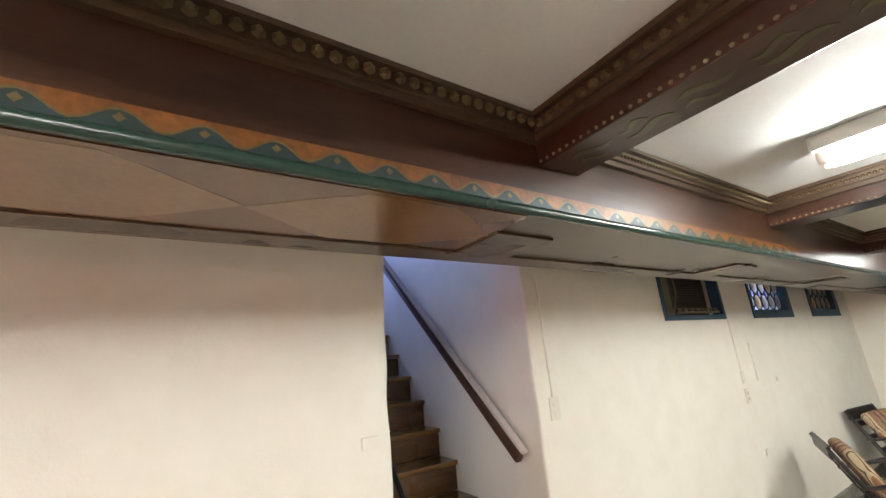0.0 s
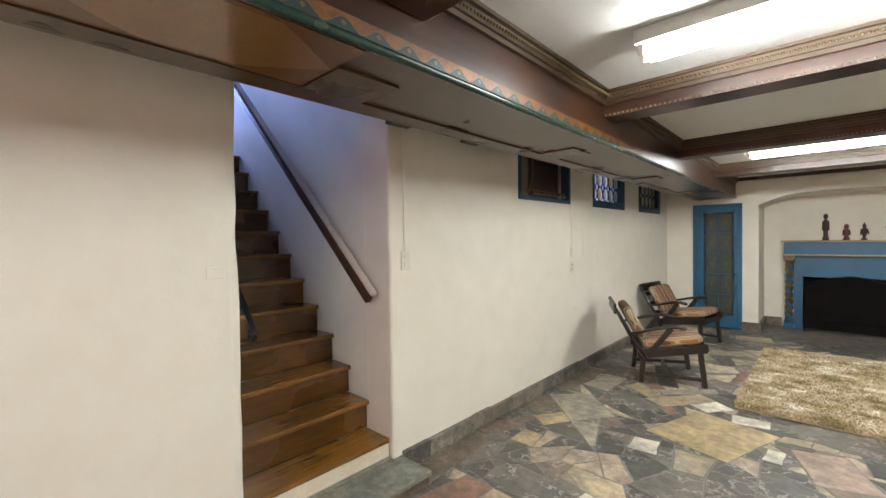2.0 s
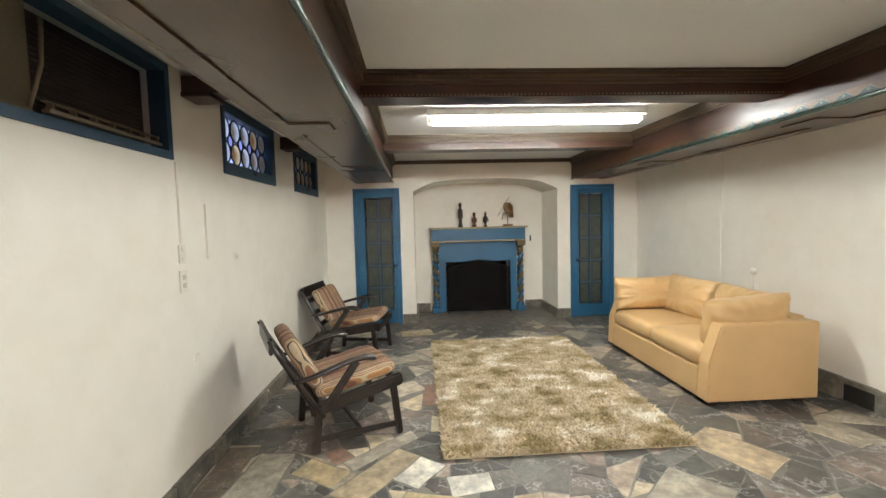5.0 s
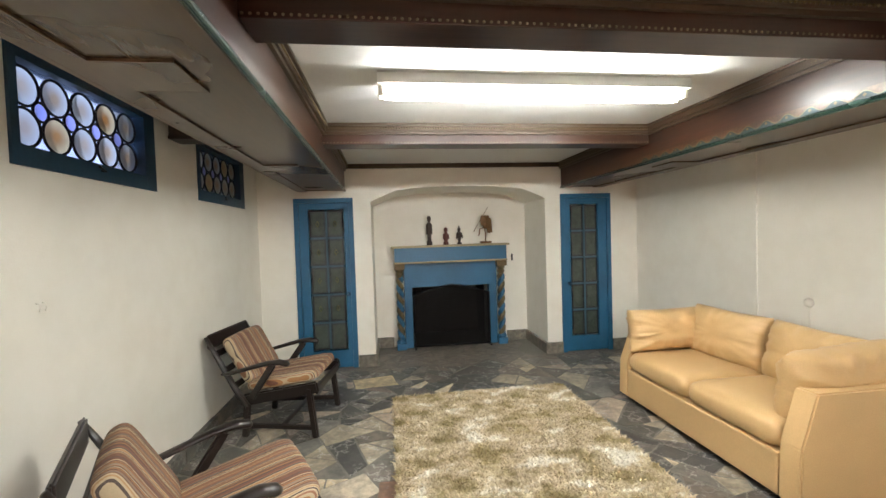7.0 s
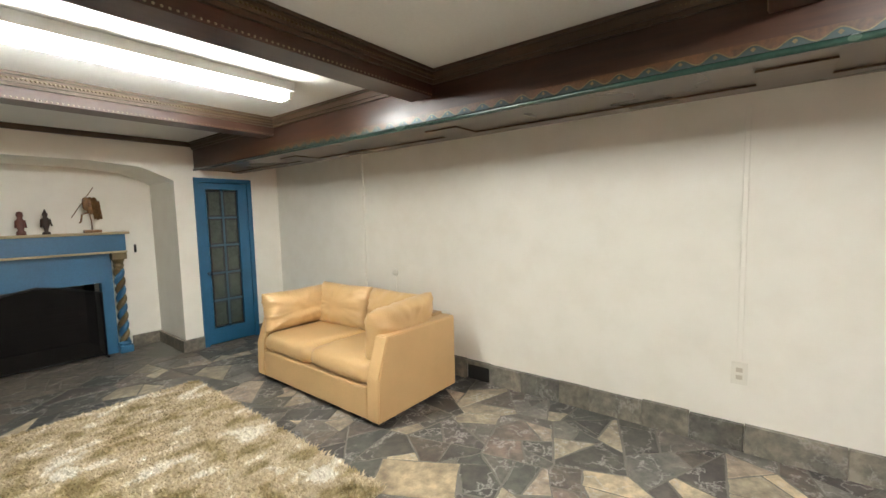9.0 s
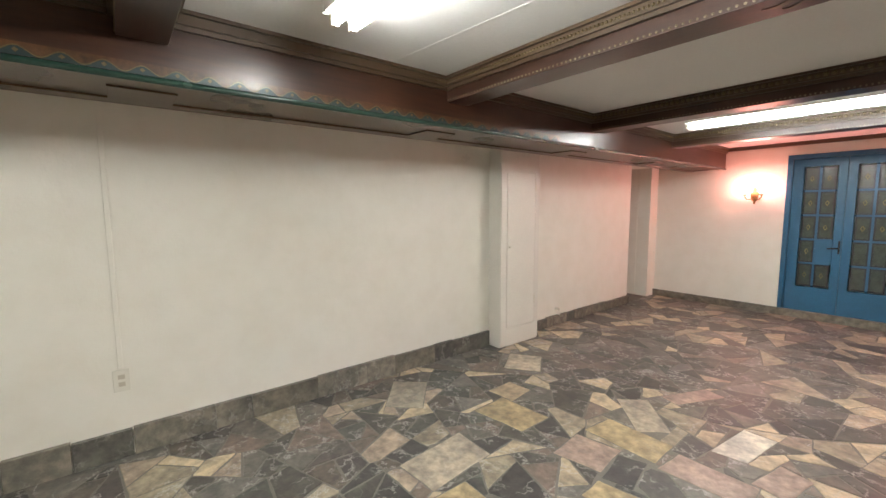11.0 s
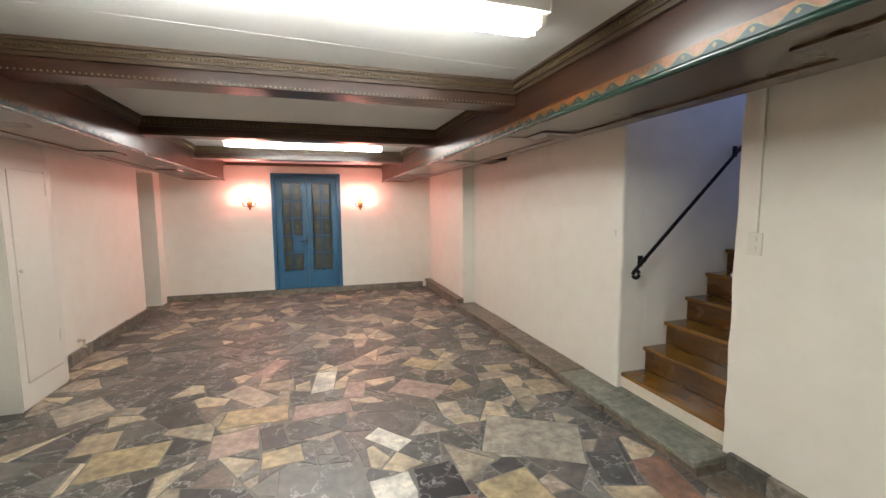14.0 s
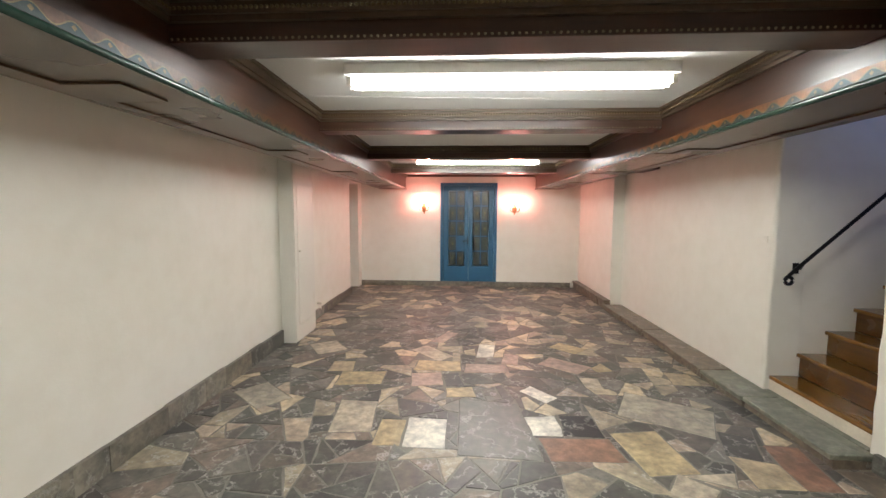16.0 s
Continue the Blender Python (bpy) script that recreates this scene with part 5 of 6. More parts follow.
# ---- easy chairs ----
def easy_chair(at, label):
    c = empty("easy_chair", label, "armchair", "easy chairs", at=at)
    for s in (-1, 1):
        w0, w1 = s * 0.25, s * 0.285
        bm = bmesh.new()
        beam_between(bm, (-0.015, w0, 0.0), (0.015, w0, 0.30), 0.035, 0.045, 0.006)
        part("rear_leg", bm, CHAIR_WOOD, c)
        bm = bmesh.new()
        beam_between(bm, (0.525, w1, 0.0), (0.485, w1, 0.37), 0.038, 0.045, 0.008)
        part("front_leg", bm, CHAIR_WOOD, c)
        bm = bmesh.new()
        beam_between(bm, (-0.04, w0 - s * 0.0, 0.27), (0.555, w1, 0.375), 0.032, 0.085, 0.012)
        part("side_rail", bm, CHAIR_WOOD, c)
        bm = bmesh.new()
        beam_between(bm, (0.0, w0, 0.085), (0.515, w1, 0.075), 0.022, 0.035, 0.005)
        part("stretcher", bm, CHAIR_WOOD, c)
        bm = bmesh.new()
        wb = s * 0.285
        sweep(bm, [(0.03, wb, 0.24), (-0.05, wb, 0.36), (-0.13, wb, 0.51), (-0.2, wb, 0.64), (-0.26, wb, 0.755)], [0.026, 0.028, 0.026, 0.022, 0.016], 8, squash=0.7)
        part("back_post", bm, CHAIR_WOOD, c, "", True)
        bm = bmesh.new()
        wa = s * 0.315
        sweep(bm, [(-0.14, s * 0.295, 0.485), (-0.05, wa, 0.50), (0.08, wa, 0.535), (0.2, wa, 0.565), (0.29, wa + s * 0.004, 0.572), (0.345, wa + s * 0.006, 0.56), (0.36, wa + s * 0.006, 0.55)], [0.018, 0.024, 0.026, 0.028, 0.034, 0.034, 0.02], 10, squash=0.6)
        part("armrest", bm, CHAIR_WOOD, c, "", True)
        bm = bmesh.new()
        beam_between(bm, (0.06, s * 0.285, 0.30), (0.245, s * 0.312, 0.56), 0.026, 0.05, 0.01)
        part("arm_strut", bm, CHAIR_WOOD, c)
    bm = bmesh.new()
    beam_between(bm, (-0.247, -0.28, 0.715), (-0.247, 0.28, 0.715), 0.022, 0.11, 0.008)
    part("top_rail", bm, CHAIR_WOOD, c)
    for k in range(3):
        u = 0.2 + 0.27 * k
        bm = bmesh.new()
        beam_between(bm, (-0.01 - 0.245 * u, -0.28, 0.31 + 0.43 * u), (-0.01 - 0.245 * u, 0.28, 0.31 + 0.43 * u), 0.014, 0.05, 0.004)
        part("back_slat", bm, CHAIR_WOOD, c)
    for x, z, h in ((0.535, 0.345, 0.06), (0.02, 0.27, 0.05), (0.27, 0.08, 0.03)):
        bm = bmesh.new()
        beam_between(bm, (x, -0.27, z), (x, 0.27, z), 0.024, h, 0.005)
        part("cross_rail", bm, CHAIR_WOOD, c)
    bm = bmesh.new()
    pillow(bm, Matrix.Identity(4), 0.272, 0.262, 0.046, 0.2, 0.004, 3)
    o = part("seat_cushion", bm, STRIPES, c, "striped woven seat cushion", True)
    o.matrix_basis = pose(0.262, 0, 0.408, 0, -8.5, 0)
    bm = bmesh.new()
    pillow(bm, Matrix.Identity(4), 0.195, 0.25, 0.05, 0.22, 0.006, 8)
    o = part("back_cushion", bm, STRIPES, c, "striped woven back cushion", True)
    o.matrix_basis = pose(-0.058, 0, 0.562, 0, -118, 0)
    return c


easy_chair(pose(0.515, 8.72, 0.0, 0, 0, 26), "low ebonised wooden easy chair turned towards the rug")
easy_chair(pose(0.345, 10.50, 0.0, 0, 0, -9), "low ebonised wooden easy chair against the wall")

# ---- sofa ----
sofa = empty("sofa", "tan leather two-seat sofa with loose cushions", "sofa")
SX0, SX1, SY0, SY1 = 3.335, 4.185, 8.80, 10.39
for nm, ya, yb in (("arm_panel", SY0, SY0 + 0.12), ("arm_panel", SY1 - 0.12, SY1)):
    bm = bmesh.new()
    up = 0.615 if ya < 9 else 0.60
    prof = [(SX0, 0.045), (SX1, 0.045), (SX1, up), (SX0 + 0.105, up), (SX0 + 0.012, 0.34)]
    lo = [bm.verts.new((x, ya, z)) for x, z in prof]
    hi = [bm.verts.new((x, yb, z)) for x, z in prof]
    bm.faces.new(lo[::-1])
    bm.faces.new(hi)
    for k in range(5):
        bm.faces.new((lo[k], lo[(k + 1) % 5], hi[(k + 1) % 5], hi[k]))
    bmesh.ops.bevel(bm, geom=bm.edges[:], offset=0.008, segments=2, affect="EDGES")
    part(nm, bm, LEATHER, sofa)
bm = bmesh.new()
bx(bm, SX0 + 0.004, SX1 - 0.121, SY0 + 0.121, SY1 - 0.121, 0.045, 0.275, bevel=0.014)
part("base", bm, LEATHER, sofa)
bm = bmesh.new()
bx(bm, SX1 - 0.12, SX1, SY0 + 0.121, SY1 - 0.121, 0.045, 0.635, bevel=0.02)
part("back_panel", bm, LEATHER, sofa)
ym = (SY0 + SY1) / 2
for s in (-1, 1):
    bm = bmesh.new()
    pillow(bm, Matrix.Translation((3.665, ym + s * 0.338, 0.352)), 0.335, 0.337, 0.085, 0.22, 0.012, 11 + s, 56, 20)
    part("seat_cushion", bm, LEATHER, sofa, "", True)
for s in (-1, 1):
    bm = bmesh.new()
    cushion(bm, pose(3.975, ym + s * 0.345, 0.60, 0, -76 if s < 0 else -78, s * 2), 0.20, 0.345, 0.12, 21 + s * 4, 0.02)
    part("back_cushion", bm, LEATHER, sofa, "plump creased leather back cushion", True)
for s in (-1, 1):
    bm = bmesh.new()
    cushion(bm, pose(3.745 if s < 0 else 3.69, ym + s * (0.622 if s < 0 else 0.665), 0.605 if s < 0 else 0.60, 90 - s * 9, -4 if s < 0 else 0, 0), 0.335, 0.185 if s < 0 else 0.172, 0.11 if s < 0 else 0.125, 31 + s * 5, 0.02)
    part("arm_cushion", bm, LEATHER, sofa, "plump creased leather arm cushion", True)
for x in (SX0 + 0.08, SX1 - 0.1):
    for y in (SY0 + 0.08, SY1 - 0.08):
        part("foot", one_box(x - 0.03, x + 0.03, y - 0.03, y + 0.03, 0.0, 0.046), AC_DARK, sofa)

# ---- rug ----
rug = empty("rug", "cream, straw and olive shag rug on the stone floor", "rug")
RX0, RX1, RY0, RY1 = 1.395, 2.935, 8.34, 10.70
bm = bmesh.new()
bx(bm, RX0, RX1, RY0, RY1, 0.0035, 0.016)
part("backing", bm, RUG_BACK, rug)
rr = np.random.default_rng(4)
n = 78000
px, py = rr.uniform(RX0 - 0.006, RX1 + 0.006, n), rr.uniform(RY0 - 0.006, RY1 + 0.006, n)
ang = rr.uniform(0, 2 * np.pi, n)
lean = rr.uniform(0.016, 0.042, n)
ht = rr.uniform(0.018, 0.034, n)
wd = rr.uniform(0.0030, 0.0062, n)
la = rr.uniform(0, 2 * np.pi, n)
dx, dy = np.cos(ang) * wd, np.sin(ang) * wd
lx, ly = np.cos(la) * lean, np.sin(la) * lean
V = np.empty((n, 5, 3))
V[:, 0] = np.stack([px - dx, py - dy, np.full(n, 0.012)], 1)
V[:, 1] = np.stack([px + dx, py + dy, np.full(n, 0.012)], 1)
V[:, 2] = np.stack([px + dx + lx * 0.45, py + dy + ly * 0.45, 0.012 + ht * 0.7], 1)
V[:, 3] = np.stack([px - dx + lx * 0.45, py - dy + ly * 0.45, 0.012 + ht * 0.7], 1)
V[:, 4] = np.stack([px + lx, py + ly, 0.012 + ht], 1)
base = np.arange(n)[:, None] * 5
quads = (base + np.array([0, 1, 2, 3])).tolist()
tris = (base + np.array([3, 2, 4])).tolist()
me = bpy.data.meshes.new("shag_surface")
me.from_pydata(V.reshape(-1, 3).tolist(), [], quads + tris)
me.materials.append(PILE)
o = new("shag_surface", me)
o.parent = rug
tagged(o, "long shaggy pile in broken bands", kind="stuff")

# ---- floor of irregular flagstones ----
floor = tagged(link("floor", one_box(-0.25, 6.1, -1.0, 13.3, -0.2, -0.0026), MORTAR), kind="structure")
# flags that stand out by their colour: centre, half sizes, turn, kind of stone
MARKED_STAIR = ((2.69, 5.68, 0.19, 0.13, 92, "W"), (2.94, 5.69, 0.18, 0.09, 93, "Y"), (3.24, 5.47, 0.25, 0.14, 94, "L"), (1.62, 5.52, 0.14, 0.12, 90, "S"),
                (1.85, 5.54, 0.13, 0.11, 95, "W"), (1.68, 5.83, 0.24, 0.14, 2, "R"), (1.24, 5.82, 0.23, 0.16, 100, "Y"), (0.91, 5.30, 0.31, 0.21, 150, "G"),
                (1.01, 6.01, 0.14, 0.10, 162, "L"), (1.19, 6.20, 0.13, 0.11, 51, "L"), (0.63, 5.71, 0.15, 0.11, 68, "K"), (0.67, 5.98, 0.16, 0.12, 90, "T"),
                (2.22, 5.58, 0.40, 0.26, 88, "D"), (0.42, 5.92, 0.24, 0.11, 79, "R"), (0.66, 6.29, 0.22, 0.10, 176, "D"), (1.03, 6.37, 0.08, 0.07, 169, "W"), (3.44, 5.60, 0.11, 0.07, 106, "K"))
MARKED_SOUTH = ((3.37, 4.77, 0.22, 0.16, 5, "Y"), (3.62, 4.53, 0.15, 0.11, 95, "T"), (4.10, 5.18, 0.24, 0.14, 140, "G"), (2.77, 4.76, 0.15, 0.13, 98, "P"),
                (2.68, 4.43, 0.23, 0.13, 178, "Y"), (2.20, 3.97, 0.20, 0.09, 86, "W"), (1.96, 4.21, 0.16, 0.08, 77, "P"), (1.82, 5.03, 0.15, 0.08, 130, "W"),
                (2.78, 4.07, 0.24, 0.12, 132, "L"), (2.21, 4.48, 0.21, 0.11, 0, "P"), (1.45, 4.35, 0.21, 0.15, 143, "P"), (1.29, 3.80, 0.16, 0.11, 137, "Y"),
                (1.12, 4.37, 0.11, 0.09, 106, "Y"), (1.30, 4.76, 0.11, 0.08, 87, "L"), (2.53, 4.77, 0.14, 0.08, 102, "K"), (2.47, 5.02, 0.12, 0.09, 7, "Y"))
MARKED_HALL = ((2.67, 3.50, 0.22, 0.08, 67, "P"), (0.63, 4.14, 0.12, 0.08, 174, "T"), (0.46, 4.62, 0.14, 0.11, 86, "T"), (3.97, 3.96, 0.20, 0.15, 127, "L"),
               (1.11, 9.42, 0.17, 0.12, 30, "L"), (3.13, 8.30, 0.24, 0.17, 120, "T"),
               (3.20, 9.40, 0.17, 0.08, 125, "K"), (1.21, 11.21, 0.20, 0.14, 10, "Y"), (0.94, 10.95, 0.20, 0.13, 150, "K"))
MARKED_NORTH = ((1.33, 7.68, 0.34, 0.27, 77, "Y"), (1.52, 8.11, 0.11, 0.08, 6, "W"), (1.53, 8.25, 0.11, 0.055, 8, "K"), (1.25, 8.25, 0.13, 0.08, 53, "W"),
                (1.70, 7.61, 0.10, 0.05, 88, "W"), (1.04, 7.22, 0.10, 0.08, 95, "W"), (1.97, 7.62, 0.23, 0.15, 110, "P"), (2.20, 7.84, 0.13, 0.08, 97, "K"),
                (2.36, 7.66, 0.17, 0.09, 129, "R"), (1.70, 7.93, 0.18, 0.055, 7, "T"), (0.43, 7.58, 0.26, 0.19, 137, "G"), (0.36, 7.20, 0.12, 0.08, 57, "Y"),
                (0.62, 7.12, 0.19, 0.12, 110, "G"), (0.37, 6.80, 0.10, 0.08, 94, "Y"), (1.33, 9.28, 0.21, 0.06, 87, "R"), (2.62, 7.92, 0.20, 0.15, 45, "G"))
MARKED_CHAIR = ((1.02, 8.25, 0.27, 0.10, 50, "T"), (1.01, 8.49, 0.26, 0.055, 42, "G"), (0.68, 8.29, 0.15, 0.08, 148, "Y"), (0.36, 8.28, 0.24, 0.12, 85, "G"),
                (0.70, 7.98, 0.22, 0.11, 140, "D"), (1.31, 8.61, 0.11, 0.05, 156, "K"), (0.75, 8.46, 0.08, 0.06, 124, "R"), (0.98, 7.94, 0.09, 0.06, 142, "R"), (1.58, 7.85, 0.10, 0.05, 2, "L"))
STONES = {"W": stone("white_marble", "object", (0.60, 0.58, 0.52), 0.1), "T": stone("tan_sandstone", "object", (0.37, 0.30, 0.205), 0.1), "K": stone("black_slate", "object", (0.058, 0.057, 0.056), 0.5),
          "R": stone("rusty_stone", "object", (0.21, 0.12, 0.085), 0.1), "Y": stone("yellow_sandstone", "object", (0.40, 0.32, 0.19), 0.1), "G": stone("pale_grey_slate", "object", (0.30, 0.275, 0.225), 0.3),
          "L": stone("pale_stone", "object", (0.40, 0.35, 0.28), 0.15), "D": stone("veined_grey_slate", "object", (0.125, 0.121, 0.112), 0.7), "P": stone("pinkish_stone", "object", (0.34, 0.255, 0.215), 0.1),
          "S": stone("spotted_black_marble", "object", (0.02, 0.02, 0.022), 1.0), "H": stone("hearth_slate", "island", (0.140, 0.122, 0.105), 0.2), "B": stone("brown_border_slate", "object", (0.135, 0.105, 0.080), 0.25)}
FLAG, FLAG_FAR = stone("flagstone"), stone("far_flagstone", "island")
rs = random.Random(11)
seeds = []
tries = 0
while tries < 6000 and len(seeds) < 190:
    tries += 1
    x, y = rs.uniform(0.0, 4.75), rs.uniform(-0.1, 12.5)
    r = rs.choice((0.2, 0.26, 0.34))
    if all((x - a) ** 2 + (y - b) ** 2 > (0.8 * (r + q)) ** 2 for a, b, q in seeds):
        seeds.append((x, y, r))


def clipped(poly, nx, ny, c):
    """The part of poly where nx * x + ny * y <= c."""
    out = []
    for k, (x0, y0) in enumerate(poly):
        x1, y1 = poly[(k + 1) % len(poly)]
        d0, d1 = nx * x0 + ny * y0 - c, nx * x1 + ny * y1 - c
        if d0 <= 0:
            out.append((x0, y0))
        if d0 * d1 < 0:
            u = d0 / (d0 - d1)
            out.append((x0 + (x1 - x0) * u, y0 + (y1 - y0) * u))
    return out


def area(poly):
    return 0.5 * abs(sum(a[0] * b[1] - b[0] * a[1] for a, b in zip(poly, poly[1:] + poly[:1])))


def paved(poly, depth=0):
    """Break a slab across its length, again and again, as crazy paving is laid."""
    if area(poly) < rs.choice((0.022, 0.035, 0.05, 0.07, 0.11)) or depth > 6:
        return [poly]
    cx, cy = sum(p[0] for p in poly) / len(poly), sum(p[1] for p in poly) / len(poly)
    spans = []
    for k in range(8):
        a = math.pi * k / 8
        d = [p[0] * math.cos(a) + p[1] * math.sin(a) for p in poly]
        spans.append((max(d) - min(d), a))
    span, a = max(spans)
    a += rs.uniform(-0.45, 0.45)
    nx, ny = math.cos(a), math.sin(a)
    c = nx * cx + ny * cy + rs.uniform(-0.16, 0.16) * span
    g = rs.uniform(0.002, 0.005)
    lo, hi = clipped(poly, nx, ny, c - g), clipped(poly, -nx, -ny, -c - g)
    if min(len(lo), len(hi)) < 3 or min(area(lo), area(hi)) < 0.006:
        return [poly]
    return paved(lo, depth + 1) + paved(hi, depth + 1)


def edges_of(poly, grow):
    """Outward normals and offsets of a convex polygon that runs anticlockwise."""
    out = []
    for (x0, y0), (x1, y1) in zip(poly, poly[1:] + poly[:1]):
        ln = math.hypot(x1 - x0, y1 - y0)
        nx, ny = (y1 - y0) / ln, -(x1 - x0) / ln
        out.append((nx, ny, nx * x0 + ny * y0 + grow))
    return out


def without(poly, sides):
    """What is left of poly round a convex hole, in convex pieces."""
    rest, pieces = poly, []
    for nx, ny, c in sides:
        piece = clipped(rest, -nx, -ny, -c)
        if len(piece) > 2 and area(piece) > 0.0025:
            pieces.append(piece)
        rest = clipped(rest, nx, ny, c)
        if len(rest) < 3 or area(rest) < 0.0006:
            return [poly]
    return pieces


def in_room(cell, x):
    return clipped(clipped(clipped(clipped(cell, 1, 0.016, 4.585), -1, 0, 0.0), 0, -1, 0.0), 0, 1, N1 if 1.2 < x < 3.24 else N0)


far_v, far_f, hearth_v, hearth_f = [], [], [], []
count = 0
marked, holes = [], []
for x, y, hw, hh, turn, k in MARKED_STAIR + MARKED_NORTH + MARKED_CHAIR + MARKED_SOUTH + MARKED_HALL:
    c, s = math.cos(radians(turn)), math.sin(radians(turn))
    quad = []
    for u, v in ((-1, -1), (1, -1), (1, 1), (-1, 1)):
        p, q = hw * (u + rs.uniform(-0.12, 0.12)), hh * (v + rs.uniform(-0.16, 0.16))
        quad.append((x + p * c - q * s, y + p * s + q * c))
    quad = in_room(quad, x)
    for h in holes:
        left = without(quad, h)
        if left:
            quad = max(left, key=area)
    holes.append(edges_of(quad, 0.004))
    marked.append((x, y, k, quad))
# brown border slabs along the foot of the west wall
y = 5.94
while y < 8.3:
    ln = rs.uniform(0.35, 0.7)
    quad = [(0.04, y), (0.235 + rs.uniform(-0.02, 0.02), y), (0.235 + rs.uniform(-0.02, 0.02), y + ln), (0.04, y + ln)]
    for h in holes[:]:
        left = without(quad, h)
        if left:
            quad = max(left, key=area)
    holes.append(edges_of(quad, 0.004))
    marked.append((0.13, y + ln / 2, "B", quad))
    y += ln + 0.006
cells = []
for i, (x, y, r) in enumerate(seeds):
    cell = [(x - 1.4, y - 1.4), (x + 1.4, y - 1.4), (x + 1.4, y + 1.4), (x - 1.4, y + 1.4)]
    for j, (a, b, q) in enumerate(seeds):
        dx, dy = a - x, b - y
        dd = dx * dx + dy * dy
        if i == j or dd > 7:
            continue
        ln = math.sqrt(dd)
        mid = (dd + r * r - q * q) / (2 * ln)
        gap = 0.002 + 0.0015 * ((i * 7 + j * 13) % 3)
        nx, ny = dx / ln, dy / ln
        cell = clipped(cell, nx, ny, nx * x + ny * y + mid - gap)
        if len(cell) < 3:
            break
    if len(cell) < 3:
        continue
    cell = in_room(cell, x)
    if len(cell) < 3:
        continue
    pieces = paved(cell)
    for h in holes:
        pieces = [p for q in pieces for p in without(q, h)]
    cells += [(sum(p[0] for p in q) / len(q), sum(p[1] for p in q) / len(q), "", q) for q in pieces]
# the flags nearest to the middle of the walk come first
cells.sort(key=lambda c: abs(c[1] - 6.6) + 0.4 * abs(c[0] - 1.8))
hearth = [c for c in cells if c[1] > 11.55]
cells = marked + [c for c in cells if c[1] <= 11.55]
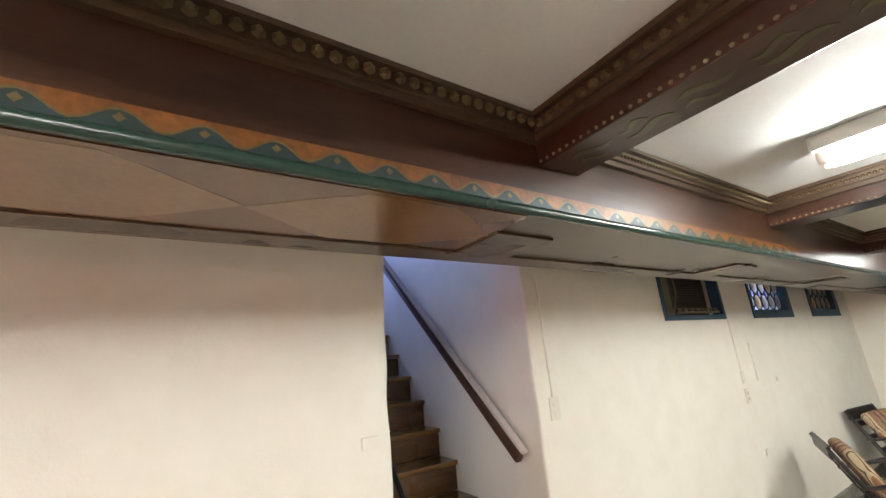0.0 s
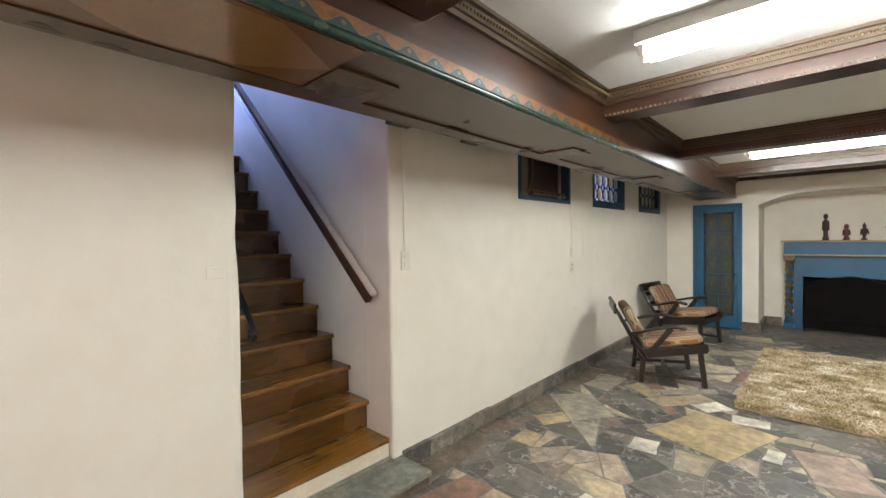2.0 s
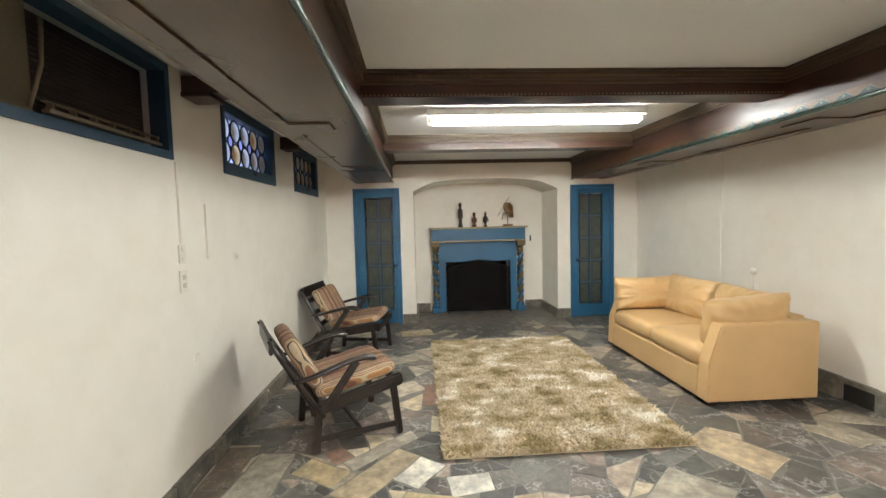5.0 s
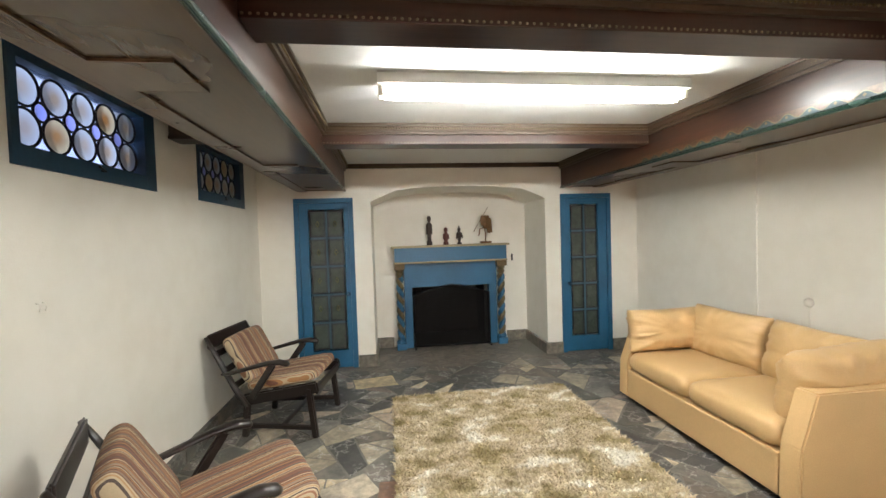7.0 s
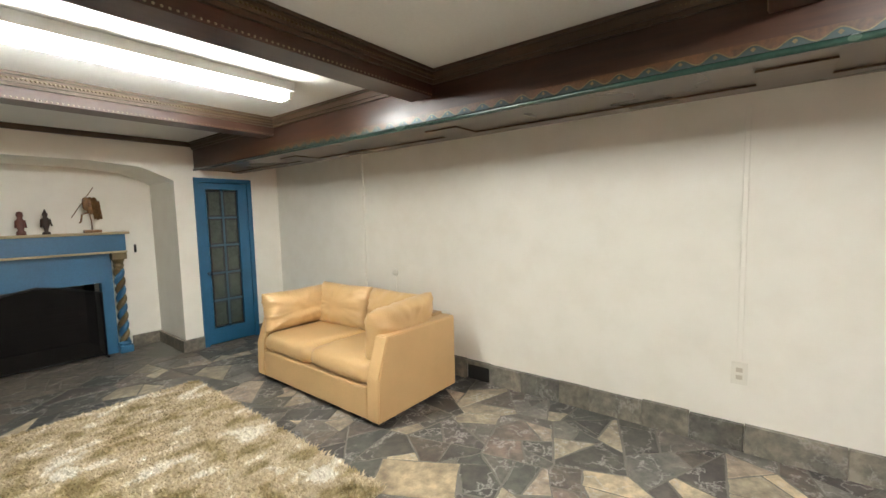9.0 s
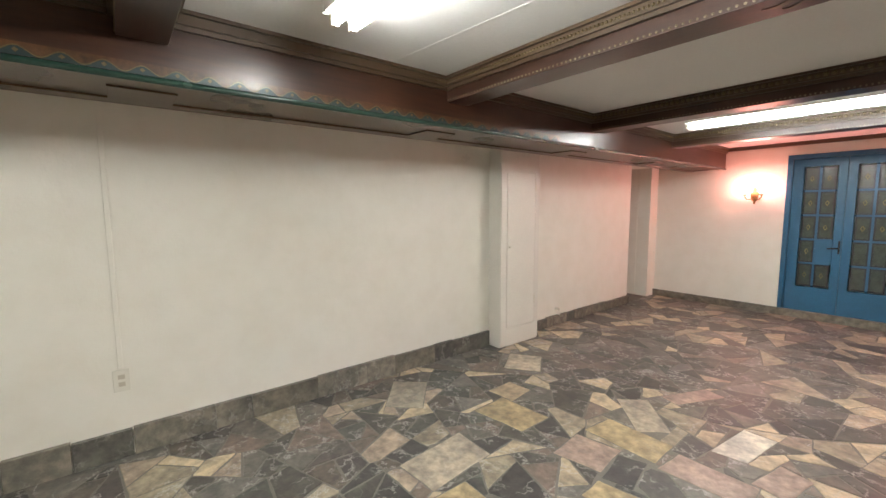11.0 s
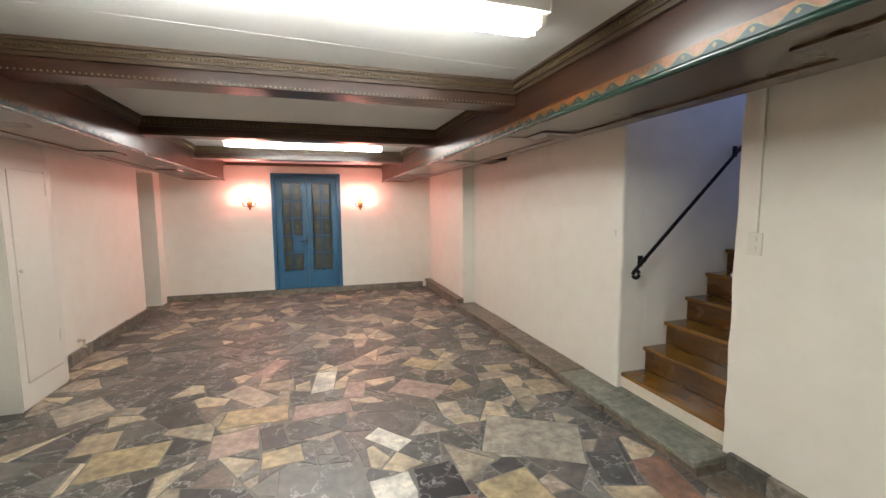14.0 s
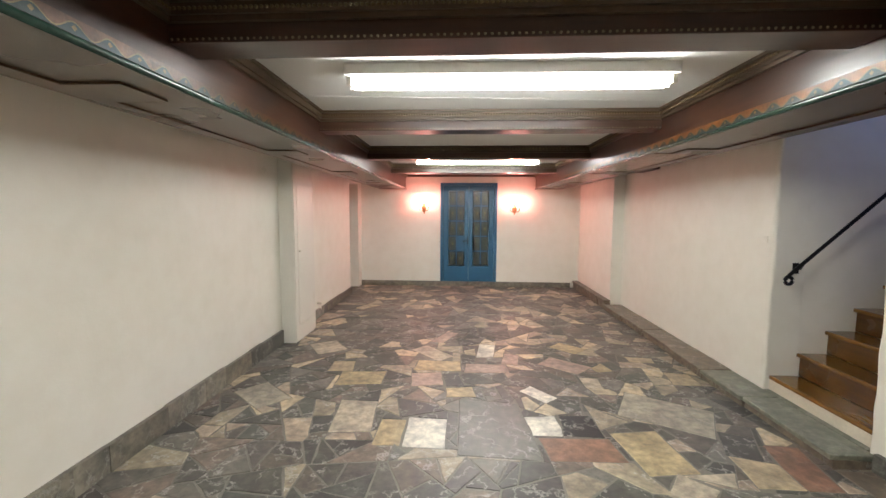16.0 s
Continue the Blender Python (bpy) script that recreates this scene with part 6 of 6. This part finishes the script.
# the hearth is laid in smaller, plainer stones
for x, y, k, cell in hearth:
    for piece in paved(cell, 4):
        cells.append((x, y, "H", piece))
for x, y, k, cell in cells:
    # chip the corners a little
    pts = []
    for t in range(len(cell)):
        p, c, nx_ = Vector(cell[t - 1]), Vector(cell[t]), Vector(cell[(t + 1) % len(cell)])
        for o2 in (p, nx_):
            d = (o2 - c).length
            if d > 0.03:
                pts.append(c + (o2 - c) * min(0.25, rs.uniform(0.003, 0.010) / d))
            else:
                pts.append(c.copy())
    ctr = sum(pts, Vector((0, 0))) / len(pts)
    # wear the straight edges unevenly
    worn = []
    for t in range(len(pts)):
        p, q = pts[t], pts[(t + 1) % len(pts)]
        worn.append(p)
        ln = (q - p).length
        for u in ((0.3, 0.68) if ln > 0.22 else (0.5,) if ln > 0.08 else ()):
            c = p.lerp(q, u + rs.uniform(-0.1, 0.1))
            worn.append(c + (ctr - c).normalized() * rs.uniform(0.0, 0.007))
    pts = worn
    z = rs.uniform(-0.0012, 0.0012)
    m = len(pts)
    verts = [(p.x - ctr.x, p.y - ctr.y, -0.012) for p in pts] + [(p.x - ctr.x, p.y - ctr.y, z - 0.0025) for p in pts]
    inner = [c + (ctr - c) * min(0.3, 0.004 / max(0.01, (ctr - c).length)) for c in pts]
    verts += [(p.x - ctr.x, p.y - ctr.y, z) for p in inner]
    faces = [[q, (q + 1) % m, m + (q + 1) % m, m + q] for q in range(m)] + [[m + q, m + (q + 1) % m, 2 * m + (q + 1) % m, 2 * m + q] for q in range(m)] + [[2 * m + q for q in range(m)]]
    if count < 298:
        me = bpy.data.meshes.new("flagstone")
        me.from_pydata(verts, [], faces)
        me.materials.append(STONES[k] if k else FLAG)
        o = new("flagstone", me)
        o.location = (ctr.x, ctr.y, 0)
        o.parent = floor
        count += 1
    elif k == "H":
        s0 = len(hearth_v)
        hearth_v += [(a + ctr.x, b + ctr.y, c) for a, b, c in verts]
        hearth_f += [[s0 + q for q in f] for f in faces]
    else:
        s0 = len(far_v)
        far_v += [(a + ctr.x, b + ctr.y, c) for a, b, c in verts]
        far_f += [[s0 + q for q in f] for f in faces]
me = bpy.data.meshes.new("hearth_stones")
me.from_pydata(hearth_v, [], hearth_f)
me.materials.append(STONES["H"])
o = new("hearth_stones", me)
o.parent = floor
tagged(o, "small grey-brown hearth stones", kind="stuff")
me = bpy.data.meshes.new("far_flagstones")
me.from_pydata(far_v, [], far_f)
me.materials.append(FLAG_FAR)
o = new("far_flagstones", me)
o.parent = floor
tagged(o, "irregular slate and sandstone paving", kind="stuff")

# two small hooks left in the plaster
for y in (8.895, 8.925):
    bm = bmesh.new()
    sweep(bm, [(0.0, y, 1.225), (0.012, y, 1.222), (0.016, y, 1.205), (0.01, y, 1.19)], 0.0025, 6)
    tagged(link("wall_hook", bm, PLASTER, None, "", True), "tiny bent metal hook in plaster wall", "hook", "wall hooks")

# painted soffit panels south of the stair opening: faded tan diamonds on a russet ground
# both colours are lifted to include the bright wall's reflection in the soffit
RUSSET = painted("russet_paint_with_reflection", (0.145, 0.070, 0.026), 0.22, var=0.12, coarse=4, bump=0.01, gloss_var=0.02)
FADED = painted("faded_tan_with_reflection", (0.225, 0.118, 0.047), 0.22, var=0.12, coarse=5, bump=0.01, gloss_var=0.02)
for y0, y1 in ((BEAMS[0] + 0.126, BEAMS[1] - 0.126), (BEAMS[1] + 0.126, BEAMS[2] - 0.126)):
    bm = bmesh.new()
    line_box(bm, lambda y: edge_w(y) - 0.396, lambda y: edge_w(y) - 0.03, y0, y1, SOFFIT + 0.0012, SOFFIT + 0.0047)
    structure("trim_soffit_panel", bm, RUSSET)
    for a, b in ((y0, (y0 + y1) / 2), ((y0 + y1) / 2, y1)):
        xm = edge_w((a + b) / 2) - 0.215
        out = []
        for u in range(13):
            v = u / 12
            out.append((xm + 0.165 * min(1.0, 3.2 * min(v, 1 - v)), a + (b - a) * v))
        back = [(2 * xm - x, y) for x, y in out[-2:0:-1]]
        bm = bmesh.new()
        prism(bm, out + back, SOFFIT + 0.0007, SOFFIT + 0.003)
        structure("trim_painted_diamond", bm, FADED)
